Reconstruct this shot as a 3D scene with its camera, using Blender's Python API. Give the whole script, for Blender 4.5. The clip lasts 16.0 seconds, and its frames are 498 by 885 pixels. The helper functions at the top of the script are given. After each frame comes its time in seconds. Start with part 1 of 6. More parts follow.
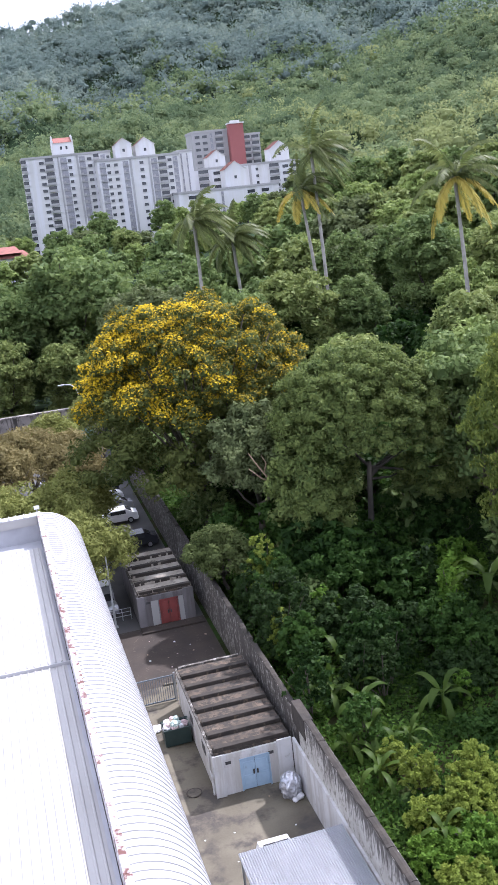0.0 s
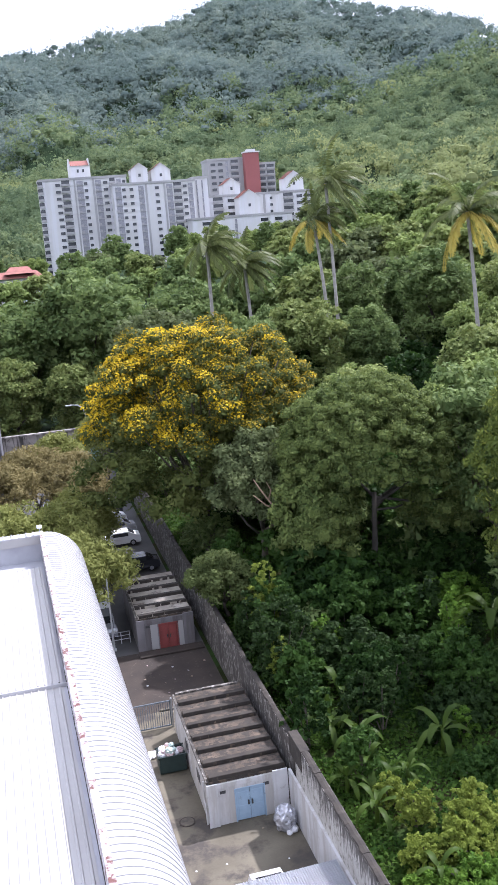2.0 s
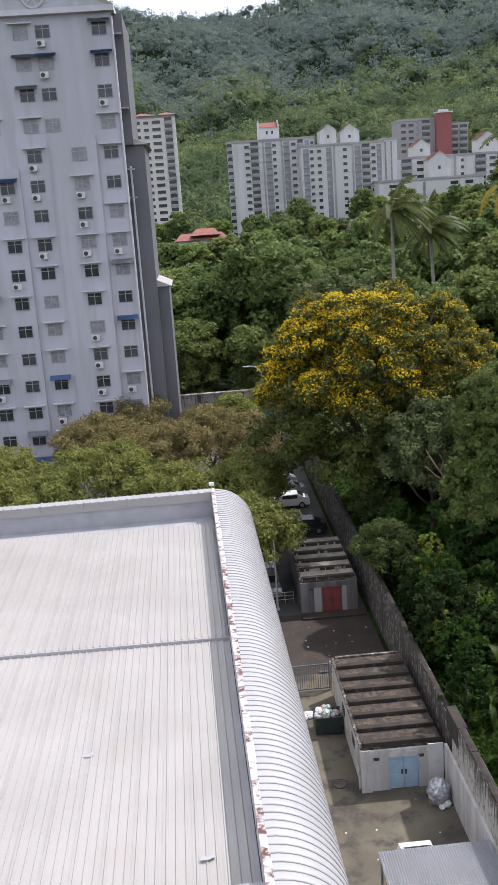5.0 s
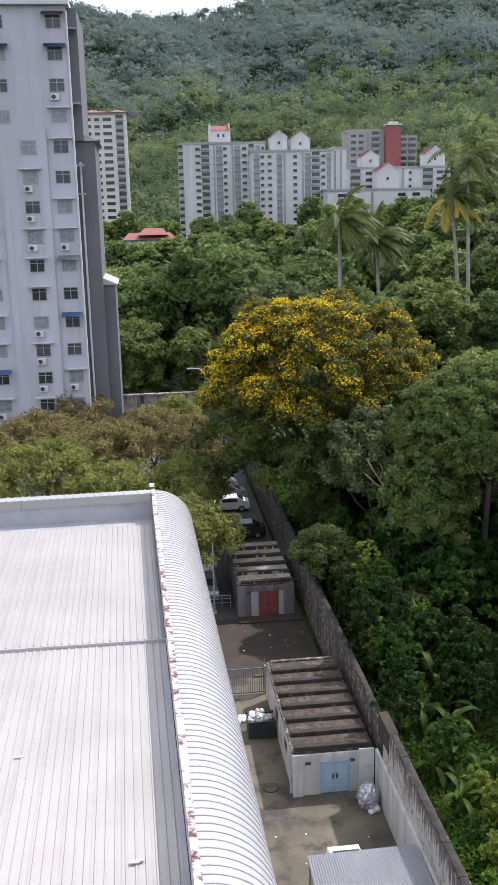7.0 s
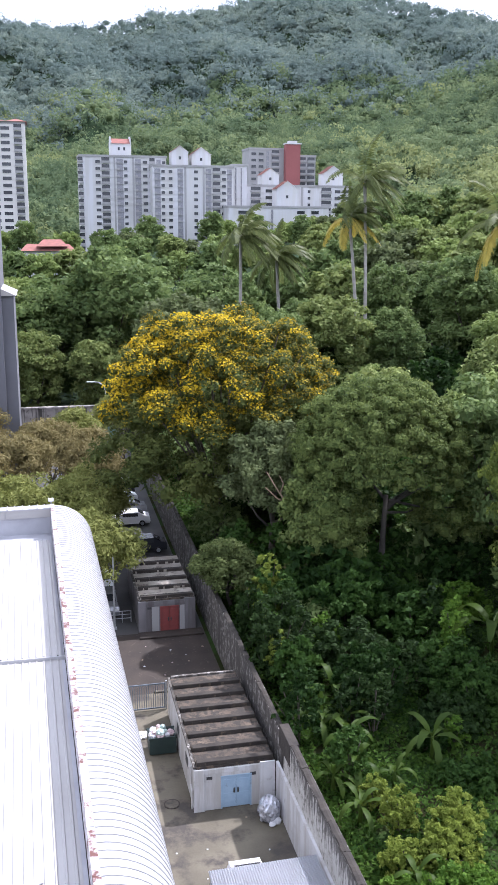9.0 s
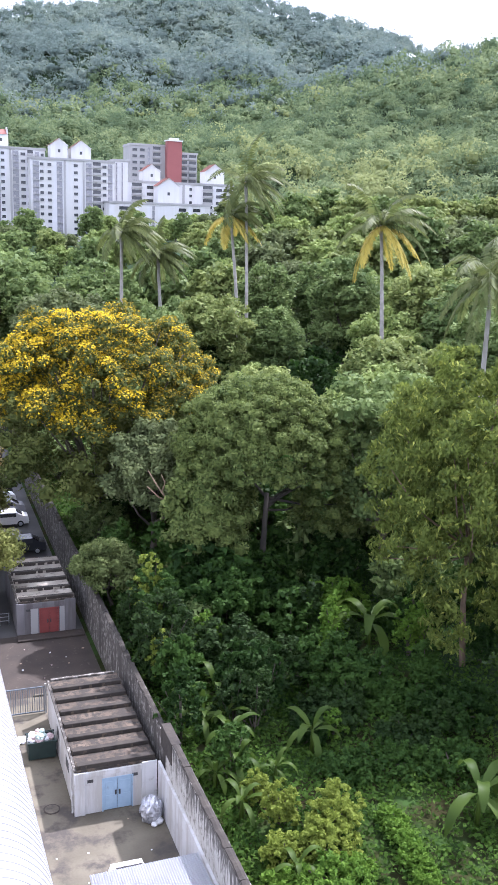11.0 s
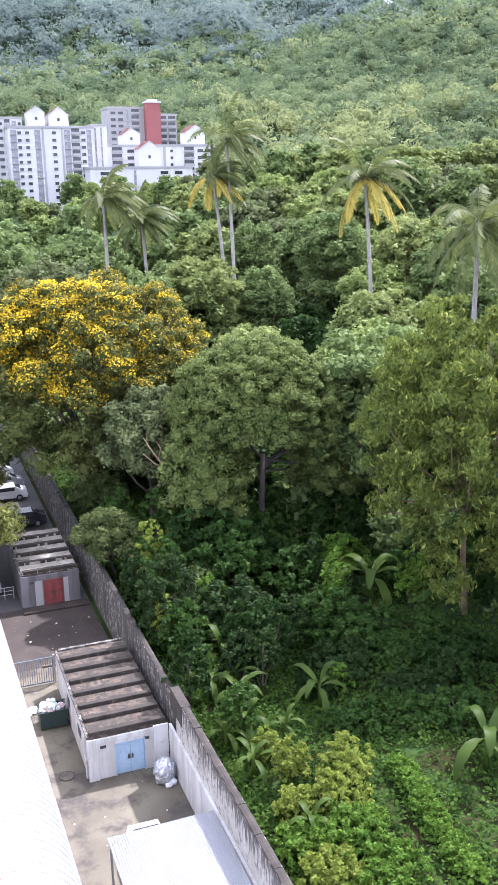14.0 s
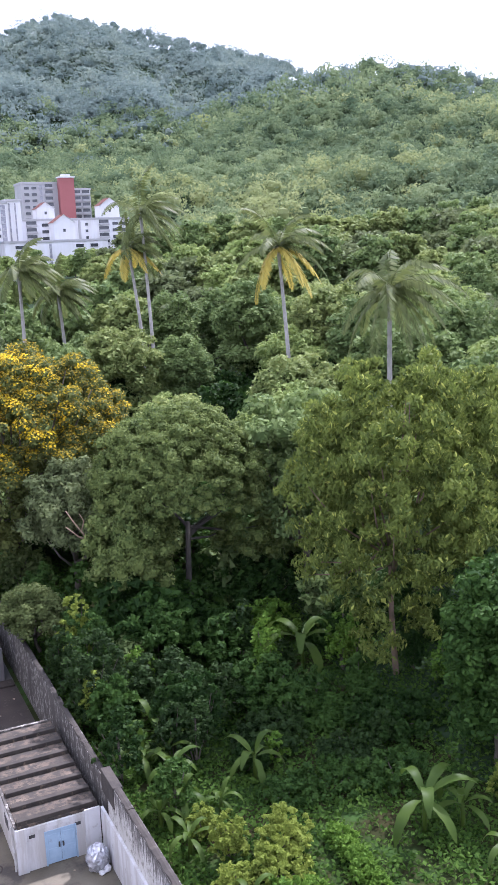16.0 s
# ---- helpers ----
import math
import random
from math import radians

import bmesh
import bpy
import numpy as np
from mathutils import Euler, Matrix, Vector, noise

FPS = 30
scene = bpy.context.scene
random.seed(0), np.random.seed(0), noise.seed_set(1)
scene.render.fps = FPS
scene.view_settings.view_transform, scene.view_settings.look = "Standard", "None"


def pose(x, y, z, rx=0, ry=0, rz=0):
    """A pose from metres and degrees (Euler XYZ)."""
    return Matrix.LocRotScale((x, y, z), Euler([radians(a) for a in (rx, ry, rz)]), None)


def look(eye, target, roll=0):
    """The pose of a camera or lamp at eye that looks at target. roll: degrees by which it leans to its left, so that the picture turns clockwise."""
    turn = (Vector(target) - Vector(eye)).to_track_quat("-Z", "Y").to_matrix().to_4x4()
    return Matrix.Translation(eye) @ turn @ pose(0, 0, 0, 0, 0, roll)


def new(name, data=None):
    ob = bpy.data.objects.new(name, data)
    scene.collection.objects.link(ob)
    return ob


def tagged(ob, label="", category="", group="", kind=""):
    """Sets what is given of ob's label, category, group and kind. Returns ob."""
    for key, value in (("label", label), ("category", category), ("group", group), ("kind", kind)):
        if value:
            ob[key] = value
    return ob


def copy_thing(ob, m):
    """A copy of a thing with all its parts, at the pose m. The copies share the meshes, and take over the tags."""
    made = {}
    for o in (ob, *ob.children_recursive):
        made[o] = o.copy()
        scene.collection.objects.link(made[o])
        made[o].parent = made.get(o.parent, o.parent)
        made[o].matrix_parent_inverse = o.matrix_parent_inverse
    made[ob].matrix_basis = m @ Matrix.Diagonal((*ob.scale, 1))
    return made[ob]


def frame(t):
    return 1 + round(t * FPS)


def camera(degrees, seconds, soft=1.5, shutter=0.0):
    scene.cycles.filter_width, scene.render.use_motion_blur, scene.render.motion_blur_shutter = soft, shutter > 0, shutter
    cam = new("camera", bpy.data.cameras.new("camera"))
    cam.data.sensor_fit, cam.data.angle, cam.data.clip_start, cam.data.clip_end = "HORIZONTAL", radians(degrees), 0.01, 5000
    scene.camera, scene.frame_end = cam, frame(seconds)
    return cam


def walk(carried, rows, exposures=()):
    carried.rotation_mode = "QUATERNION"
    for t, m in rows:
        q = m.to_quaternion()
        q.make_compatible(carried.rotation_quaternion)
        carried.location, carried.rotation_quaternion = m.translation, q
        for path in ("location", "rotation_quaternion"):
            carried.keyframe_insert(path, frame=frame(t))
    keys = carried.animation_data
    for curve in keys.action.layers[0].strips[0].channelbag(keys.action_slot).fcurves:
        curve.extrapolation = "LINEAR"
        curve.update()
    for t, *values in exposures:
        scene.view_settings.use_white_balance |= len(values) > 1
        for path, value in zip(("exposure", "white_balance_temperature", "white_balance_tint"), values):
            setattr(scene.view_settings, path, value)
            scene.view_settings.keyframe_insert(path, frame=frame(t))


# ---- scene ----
cam = camera(29.7, 16.0, soft=1.5)
PATH = [
    (0, (-0.647, -1.319, 29.226), (-0.185, 0.564, 28.732), -6.4),
    (0.5, (-0.65, -1.276, 29.22), (-0.188, 0.607, 28.731), -5.9),
    (1, (-0.662, -1.248, 29.204), (-0.197, 0.636, 28.72), -5.7),
    (1.5, (-0.667, -1.217, 29.186), (-0.196, 0.673, 28.731), -5.3),
    (2, (-0.66, -1.184, 29.175), (-0.201, 0.712, 28.737), -4.5),
    (2.5, (-0.664, -1.177, 29.168), (-0.219, 0.724, 28.736), -4.2),
    (3, (-0.651, -1.214, 29.168), (-0.227, 0.693, 28.74), -3.8),
    (3.5, (-0.597, -1.228, 29.186), (-0.306, 0.696, 28.724), -3.4),
    (4, (-0.531, -1.21, 29.2), (-0.417, 0.729, 28.726), -4.5),
    (4.2, (-0.525, -1.204, 29.202), (-0.457, 0.737, 28.725), -4.6),
    (6.5, (-0.576, -1.213, 29.228), (-0.395, 0.719, 28.741), -1.8),
    (7, (-0.593, -1.23, 29.233), (-0.38, 0.699, 28.749), -1.3),
    (7.5, (-0.615, -1.272, 29.233), (-0.354, 0.652, 28.752), -0.9),
    (8, (-0.641, -1.309, 29.238), (-0.315, 0.606, 28.762), -0.4),
    (8.5, (-0.677, -1.321, 29.252), (-0.288, 0.583, 28.779), 0.0),
    (9, (-0.716, -1.339, 29.259), (-0.292, 0.561, 28.803), 0.3),
    (9.5, (-0.74, -1.347, 29.271), (-0.276, 0.546, 28.822), 0.8),
    (10, (-0.739, -1.362, 29.28), (-0.199, 0.511, 28.836), 1.3),
    (10.2, (-0.733, -1.364, 29.285), (-0.154, 0.497, 28.839), 1.6),
    (12.3, (-0.626, -1.385, 29.416), (0.076, 0.417, 28.908), 1.9),
    (12.5, (-0.621, -1.385, 29.421), (0.082, 0.411, 28.892), 1.9),
    (13, (-0.618, -1.416, 29.41), (0.085, 0.373, 28.856), 1.5),
    (13.5, (-0.595, -1.43, 29.399), (0.113, 0.358, 28.847), 0.7),
    (14, (-0.556, -1.435, 29.385), (0.109, 0.373, 28.849), -1.1),
    (14.5, (-0.522, -1.423, 29.379), (0.11, 0.417, 28.917), -1.9),
    (15, (-0.49, -1.416, 29.368), (0.201, 0.411, 28.939), -2.5),
    (15.5, (-0.459, -1.398, 29.359), (0.298, 0.408, 28.955), -2.4),
    (16, (-0.421, -1.338, 29.372), (0.408, 0.436, 28.968), -2.3),
]
walk(cam, [(t, look(eye, target, roll)) for t, eye, target, roll in PATH],
     exposures=[(0.0, 1.08, 5780, 22), (3.0, 1.03, 5830, 22), (4.0, 0.3, 6250, 17), (7.0, 0.47, 6150, 17), (8.0, 0.76, 5950, 19), (10.0, 1.25, 5700, 22), (12.5, 1.75, 5780, 25), (14.0, 1.75, 5780, 25), (14.5, 1.58, 5700, 26), (16.0, 1.4, 5620, 28)])

# ---- light ----
SUN_AZ, SUN_EL = radians(60), radians(54)
world = bpy.data.worlds.new("sky")
scene.world = world
world.use_nodes = True
wt = world.node_tree
sky = wt.nodes.new("ShaderNodeTexSky")
sky.sky_type, sky.sun_disc = "NISHITA", False
sky.sun_elevation, sky.sun_rotation = SUN_EL, SUN_AZ
sky.air_density, sky.dust_density, sky.ozone_density = 1.0, 3.0, 1.0
coord = wt.nodes.new("ShaderNodeTexCoord")
cloud = wt.nodes.new("ShaderNodeTexNoise")
cloud.inputs["Scale"].default_value, cloud.inputs["Detail"].default_value, cloud.inputs["Roughness"].default_value = 2.4, 8, 0.55
wt.links.new(coord.outputs["Generated"], cloud.inputs["Vector"])
cover = wt.nodes.new("ShaderNodeMapRange")
cover.inputs[1].default_value, cover.inputs[2].default_value, cover.inputs[3].default_value, cover.inputs[4].default_value = 0.36, 0.56, 0.55, 1.0
wt.links.new(cloud.outputs[0], cover.inputs[0])
sky_mix = wt.nodes.new("ShaderNodeMix")
sky_mix.data_type = "RGBA"
wt.links.new(cover.outputs[0], sky_mix.inputs[0])
wt.links.new(sky.outputs[0], sky_mix.inputs[6])
sky_mix.inputs[7].default_value = (6.9, 7.3, 7.8, 1)
wt.links.new(sky_mix.outputs[2], wt.nodes["Background"].inputs[0])
wt.nodes["Background"].inputs[1].default_value = 0.15
sun_data = bpy.data.lights.new("sun", "SUN")
sun_data.energy, sun_data.angle, sun_data.color = 3.7, radians(1.5), (1.0, 0.96, 0.89)
sun = new("sun", sun_data)
to_sun = Vector((math.sin(SUN_AZ) * math.cos(SUN_EL), math.cos(SUN_AZ) * math.cos(SUN_EL), math.sin(SUN_EL)))
sun.matrix_world = look(to_sun * 200, (0, 0, 0))


# ---- materials ----
def mat(name, c1, c2=None, rough=0.7, metal=0.0, scale=3.0, bump=0.0, fine=40.0, spots=None, spot_scale=1.2, spot_amount=0.45,
        streak=None, spec=0.5):
    """A surface with variation at two scales; spots: a third colour in patches; streak: a colour that runs down the wall."""
    m = bpy.data.materials.new(name)
    m.use_nodes = True
    nt = m.node_tree
    b = nt.nodes["Principled BSDF"]
    b.inputs["Roughness"].default_value = rough
    b.inputs["Metallic"].default_value = metal
    b.inputs["Specular IOR Level"].default_value = spec
    geo = nt.nodes.new("ShaderNodeNewGeometry")
    n1 = nt.nodes.new("ShaderNodeTexNoise")
    n1.inputs["Scale"].default_value, n1.inputs["Detail"].default_value = scale, 8
    n2 = nt.nodes.new("ShaderNodeTexNoise")
    n2.inputs["Scale"].default_value, n2.inputs["Detail"].default_value = fine, 4
    for n in (n1, n2):
        nt.links.new(geo.outputs["Position"], n.inputs["Vector"])
    mix = nt.nodes.new("ShaderNodeMix")
    mix.data_type = "RGBA"
    add = nt.nodes.new("ShaderNodeMath")
    add.operation = "MULTIPLY_ADD"
    add.inputs[1].default_value = 0.4
    nt.links.new(n2.outputs[0], add.inputs[0])
    ramp = nt.nodes.new("ShaderNodeMapRange")
    ramp.inputs[1].default_value, ramp.inputs[2].default_value = 0.3, 0.7
    nt.links.new(n1.outputs[0], ramp.inputs[0])
    sub = nt.nodes.new("ShaderNodeMath")
    sub.operation = "SUBTRACT"
    sub.inputs[1].default_value = 0.2
    nt.links.new(ramp.outputs[0], sub.inputs[0])
    nt.links.new(sub.outputs[0], add.inputs[2])
    nt.links.new(add.outputs[0], mix.inputs[0])
    mix.clamp_factor = True
    mix.inputs[6].default_value = (*c1, 1)
    mix.inputs[7].default_value = (*(c2 or tuple(v * 0.75 for v in c1)), 1)
    out = mix.outputs[2]
    for colour, sx, amount in ((spots, (1, 1, 1), spot_amount), (streak, (1, 1, 0.08), 0.5)):
        if colour is None:
            continue
        sc = nt.nodes.new("ShaderNodeVectorMath")
        sc.operation = "MULTIPLY"
        sc.inputs[1].default_value = sx
        nt.links.new(geo.outputs["Position"], sc.inputs[0])
        n3 = nt.nodes.new("ShaderNodeTexNoise")
        n3.inputs["Scale"].default_value, n3.inputs["Detail"].default_value, n3.inputs["Roughness"].default_value = spot_scale, 10, 0.65
        nt.links.new(sc.outputs[0], n3.inputs["Vector"])
        r3 = nt.nodes.new("ShaderNodeMapRange")
        r3.inputs[1].default_value, r3.inputs[2].default_value = 1 - amount - 0.04, 1 - amount + 0.08
        nt.links.new(n3.outputs[0], r3.inputs[0])
        m3 = nt.nodes.new("ShaderNodeMix")
        m3.data_type = "RGBA"
        nt.links.new(r3.outputs[0], m3.inputs[0])
        nt.links.new(out, m3.inputs[6])
        m3.inputs[7].default_value = (*colour, 1)
        out = m3.outputs[2]
    nt.links.new(out, b.inputs["Base Color"])
    if bump:
        bp = nt.nodes.new("ShaderNodeBump")
        bp.inputs["Strength"].default_value, bp.inputs["Distance"].default_value = bump, 0.05
        nt.links.new(add.outputs[0], bp.inputs["Height"])
        nt.links.new(bp.outputs[0], b.inputs["Normal"])
    return m


def leaf_mat(name, dark, light, trans=0.25, rough=0.65, patch=0.15, odd=None, grain=0.6):
    """Foliage: each leaf its own shade, and broad patches of lighter growth; odd: the colour of some few leaves."""
    m = bpy.data.materials.new(name)
    m.use_nodes = True
    nt = m.node_tree
    b = nt.nodes["Principled BSDF"]
    b.inputs["Roughness"].default_value = rough
    b.inputs["Specular IOR Level"].default_value = 0.12
    geo = nt.nodes.new("ShaderNodeNewGeometry")
    n1 = nt.nodes.new("ShaderNodeTexNoise")
    n1.inputs["Scale"].default_value = patch
    nt.links.new(geo.outputs["Position"], n1.inputs["Vector"])
    a = nt.nodes.new("ShaderNodeMapRange")
    a.inputs[1].default_value, a.inputs[2].default_value = 0.3, 0.7
    nt.links.new(n1.outputs[0], a.inputs[0])
    w = nt.nodes.new("ShaderNodeMath")
    w.operation = "MULTIPLY"
    nt.links.new(geo.outputs["Random Per Island"], w.inputs[0])
    w.inputs[1].default_value = grain
    w2 = nt.nodes.new("ShaderNodeMath")
    w2.operation = "MULTIPLY_ADD"
    nt.links.new(a.outputs[0], w2.inputs[0])
    w2.inputs[1].default_value = 1 - grain
    nt.links.new(w.outputs[0], w2.inputs[2])
    mix = nt.nodes.new("ShaderNodeMix")
    mix.data_type = "RGBA"
    nt.links.new(w2.outputs[0], mix.inputs[0])
    mix.inputs[6].default_value, mix.inputs[7].default_value = (*dark, 1), (*light, 1)
    out = mix.outputs[2]
    if odd:
        gt = nt.nodes.new("ShaderNodeMath")
        gt.operation = "GREATER_THAN"
        gt.inputs[1].default_value = 0.93
        nt.links.new(geo.outputs["Random Per Island"], gt.inputs[0])
        mo = nt.nodes.new("ShaderNodeMix")
        mo.data_type = "RGBA"
        nt.links.new(gt.outputs[0], mo.inputs[0])
        nt.links.new(out, mo.inputs[6])
        mo.inputs[7].default_value = (*odd, 1)
        out = mo.outputs[2]
    nt.links.new(out, b.inputs["Base Color"])
    tr = nt.nodes.new("ShaderNodeBsdfTranslucent")
    nt.links.new(out, tr.inputs["Color"])
    ms = nt.nodes.new("ShaderNodeMixShader")
    ms.inputs[0].default_value = trans
    nt.links.new(b.outputs[0], ms.inputs[1])
    nt.links.new(tr.outputs[0], ms.inputs[2])
    nt.links.new(ms.outputs[0], nt.nodes["Material Output"].inputs["Surface"])
    return m


M_SOIL = mat("soil", (0.034, 0.028, 0.013), (0.018, 0.025, 0.008), rough=1.0, spec=0.05, scale=0.25, bump=0.6, fine=6, spots=(0.028, 0.055, 0.014), spot_scale=0.35, spot_amount=0.5)
M_CONC = mat("yard_concrete", (0.145, 0.127, 0.090), (0.074, 0.064, 0.044), rough=0.8, scale=0.35, bump=0.25, fine=9, spots=(0.05, 0.042, 0.035), spot_scale=0.5, spot_amount=0.47)
# Brown concrete, its colour darkened further to hold the trees' shade.
M_BROWN = mat("shaded_brown_concrete", (0.044, 0.032, 0.024), (0.024, 0.018, 0.014), rough=0.8, scale=0.6, bump=0.3, fine=8, spots=(0.085, 0.068, 0.054), spot_scale=2.4, spot_amount=0.38)
M_ASPH = mat("asphalt", (0.09, 0.088, 0.085), (0.05, 0.05, 0.05), rough=0.9, scale=0.3, bump=0.3, fine=20)
M_WHITEWALL = mat("whitewash", (0.56, 0.56, 0.56), (0.45, 0.45, 0.45), rough=0.8, scale=0.8, bump=0.1, fine=12, spots=(0.33, 0.31, 0.285), spot_scale=1.6, spot_amount=0.38, streak=(0.40, 0.385, 0.36))
M_GREYPAINT = mat("grey_paint", (0.17, 0.16, 0.165), (0.12, 0.115, 0.118), rough=0.8, scale=0.8, bump=0.1, fine=12, streak=(0.10, 0.09, 0.09))
M_OLDWALL = mat("stained_concrete", (0.34, 0.305, 0.28), (0.22, 0.20, 0.185), rough=0.9, scale=0.7, bump=0.5, fine=8, spots=(0.07, 0.064, 0.055), spot_scale=1.9, spot_amount=0.40, streak=(0.055, 0.05, 0.044))
M_DARKWALL = mat("old_dark_wall", (0.095, 0.084, 0.07), (0.05, 0.044, 0.037), rough=0.95, scale=0.7, bump=0.6, fine=7, spots=(0.30, 0.285, 0.26), spot_scale=2.8, spot_amount=0.47, streak=(0.05, 0.044, 0.038))
M_GATE = mat("gate_paint", (0.16, 0.19, 0.22), (0.12, 0.14, 0.16), rough=0.5, metal=0.2, scale=3)
M_SLAB = mat("mouldy_roof_slab", (0.128, 0.096, 0.068), (0.046, 0.035, 0.026), rough=0.95, scale=0.9, bump=0.6, fine=9, spots=(0.036, 0.03, 0.024), spot_scale=2.4, spot_amount=0.53)
M_SLABLIP = mat("roof_rib", (0.02, 0.017, 0.014), (0.045, 0.037, 0.029), rough=0.95, scale=1.5, bump=0.4, fine=10)
M_ROOF = mat("white_roof_sheet", (0.375, 0.36, 0.342), (0.322, 0.308, 0.29), rough=0.45, scale=0.25, fine=3, spots=(0.355, 0.33, 0.305), spot_scale=0.5, spot_amount=0.38)
M_BARREL = mat("pale_curved_sheet", (0.385, 0.383, 0.385), (0.335, 0.333, 0.335), rough=0.42, scale=0.3, fine=5)
M_GROOVE = mat("sheet_lap", (0.31, 0.305, 0.305), (0.25, 0.245, 0.245), rough=0.6, scale=2)
M_GUTTER = mat("gutter_grey", (0.42, 0.42, 0.44), (0.33, 0.33, 0.35), rough=0.5, metal=0.2, scale=0.8)
M_RUST = mat("rusted_flashing", (0.58, 0.57, 0.57), (0.46, 0.44, 0.44), rough=0.7, scale=1.0, fine=6, spots=(0.11, 0.042, 0.034), spot_scale=2.0, spot_amount=0.49)
M_BLUEDOOR = mat("blue_door_paint", (0.33, 0.45, 0.56), (0.27, 0.38, 0.49), rough=0.6, scale=2.0, bump=0.1, spots=(0.20, 0.22, 0.24), spot_scale=2.2, spot_amount=0.33)
M_REDDOOR = mat("red_door_paint", (0.22, 0.048, 0.042), (0.16, 0.038, 0.034), rough=0.6, scale=2.0, bump=0.1)
M_DARK = mat("dark_metal", (0.03, 0.03, 0.032), (0.05, 0.05, 0.05), rough=0.6, scale=5)
M_GALV = mat("galvanised", (0.45, 0.46, 0.48), (0.36, 0.37, 0.38), rough=0.45, metal=0.6, scale=4)
M_POLE = mat("lamp_pole_grey", (0.42, 0.43, 0.43), (0.33, 0.34, 0.34), rough=0.5, metal=0.3, scale=3)
M_TOWER = mat("tower_paint", (0.455, 0.45, 0.505), (0.40, 0.395, 0.445), rough=0.85, scale=0.15, bump=0.05, fine=3, streak=(0.38, 0.38, 0.41), spot_scale=0.7)
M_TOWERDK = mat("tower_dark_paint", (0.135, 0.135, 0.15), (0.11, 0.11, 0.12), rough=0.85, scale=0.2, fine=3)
M_TRIM = mat("pale_trim", (0.55, 0.55, 0.58), (0.47, 0.47, 0.49), rough=0.8, scale=2)
M_CARPORT = mat("white_carport_sheet", (0.46, 0.47, 0.50), (0.39, 0.40, 0.43), rough=0.4, scale=0.4, fine=4)
M_GLASS = mat("dark_window_glass", (0.022, 0.025, 0.03), (0.05, 0.055, 0.06), rough=0.12, scale=0.9, fine=2)
M_CURT = mat("curtained_glass", (0.28, 0.28, 0.30), (0.16, 0.16, 0.18), rough=0.25, scale=2.5, fine=5)
M_FRAME = mat("window_frame_grey", (0.32, 0.32, 0.34), rough=0.5, metal=0.2, scale=3)
M_AWN = mat("grey_awning", (0.30, 0.32, 0.35), (0.24, 0.25, 0.28), rough=0.6, scale=2)
M_AWNB = mat("blue_awning", (0.10, 0.18, 0.36), (0.08, 0.14, 0.28), rough=0.6, scale=2)
M_AC = mat("aircon_white", (0.62, 0.62, 0.62), (0.5, 0.5, 0.5), rough=0.5, scale=5)
M_FARWHITE = mat("far_white_paint", (0.53, 0.525, 0.51), (0.43, 0.425, 0.41), rough=0.85, scale=0.06, fine=0.8, streak=(0.52, 0.52, 0.53), spot_scale=0.4)
M_FARGREY = mat("far_grey_paint", (0.33, 0.328, 0.322), (0.25, 0.248, 0.242), rough=0.85, scale=0.08, fine=0.8)
M_FARRED = mat("far_red_paint", (0.27, 0.09, 0.085), (0.22, 0.072, 0.068), rough=0.85, scale=0.08, fine=0.8)
M_TILE = mat("red_roof_tiles", (0.27, 0.10, 0.078), (0.18, 0.075, 0.058), rough=0.9, scale=0.8, fine=4, bump=0.2)
M_CREAM = mat("far_cream_paint", (0.62, 0.60, 0.56), (0.54, 0.52, 0.49), rough=0.85, scale=0.08, fine=0.8)
M_DARKBARK = mat("dark_bark", (0.045, 0.038, 0.03), (0.022, 0.019, 0.015), rough=0.95, scale=1.6, bump=0.7, fine=12)
M_BARK = mat("bark", (0.10, 0.085, 0.062), (0.05, 0.042, 0.032), rough=0.95, scale=1.6, bump=0.7, fine=12)
M_REDBARK = mat("reddish_bark", (0.17, 0.115, 0.075), (0.09, 0.065, 0.045), rough=0.95, scale=1.6, bump=0.7, fine=12)
M_PALMBARK = mat("palm_bark", (0.34, 0.32, 0.29), (0.24, 0.225, 0.20), rough=0.95, scale=1.2, bump=0.5, fine=8)
M_DEAD = mat("bare_branch", (0.24, 0.17, 0.11), (0.16, 0.11, 0.075), rough=0.9, scale=3)
M_SILVER = mat("silver_plastic", (0.60, 0.61, 0.65), (0.36, 0.37, 0.40), rough=0.22, metal=0.5, scale=5, bump=0.6, fine=9)
M_BIN = mat("green_bin_plastic", (0.018, 0.036, 0.032), (0.012, 0.026, 0.024), rough=0.5, scale=3)
M_TRASH = [mat("trash_white", (0.7, 0.7, 0.72), rough=0.4, scale=5), mat("trash_pink", (0.52, 0.40, 0.40), rough=0.45, scale=5),
           mat("trash_green", (0.42, 0.52, 0.48), rough=0.45, scale=5), mat("trash_brown", (0.3, 0.23, 0.16), rough=0.7, scale=5)]
M_TYRE = mat("tyre_rubber", (0.02, 0.02, 0.02), rough=0.9, scale=8)
M_CARW = mat("car_white", (0.75, 0.75, 0.76), (0.72, 0.72, 0.73), rough=0.2, scale=1)
M_CARS = mat("car_silver", (0.42, 0.43, 0.45), (0.40, 0.41, 0.43), rough=0.25, metal=0.5, scale=1)
M_CARD = mat("car_dark", (0.03, 0.032, 0.038), (0.03, 0.03, 0.035), rough=0.2, scale=1)
M_LAMP = mat("lamp_glass", (0.6, 0.6, 0.58), rough=0.2, scale=3)
M_COURT = mat("green_hoarding", (0.16, 0.26, 0.23), (0.12, 0.2, 0.18), rough=0.7, scale=0.5)



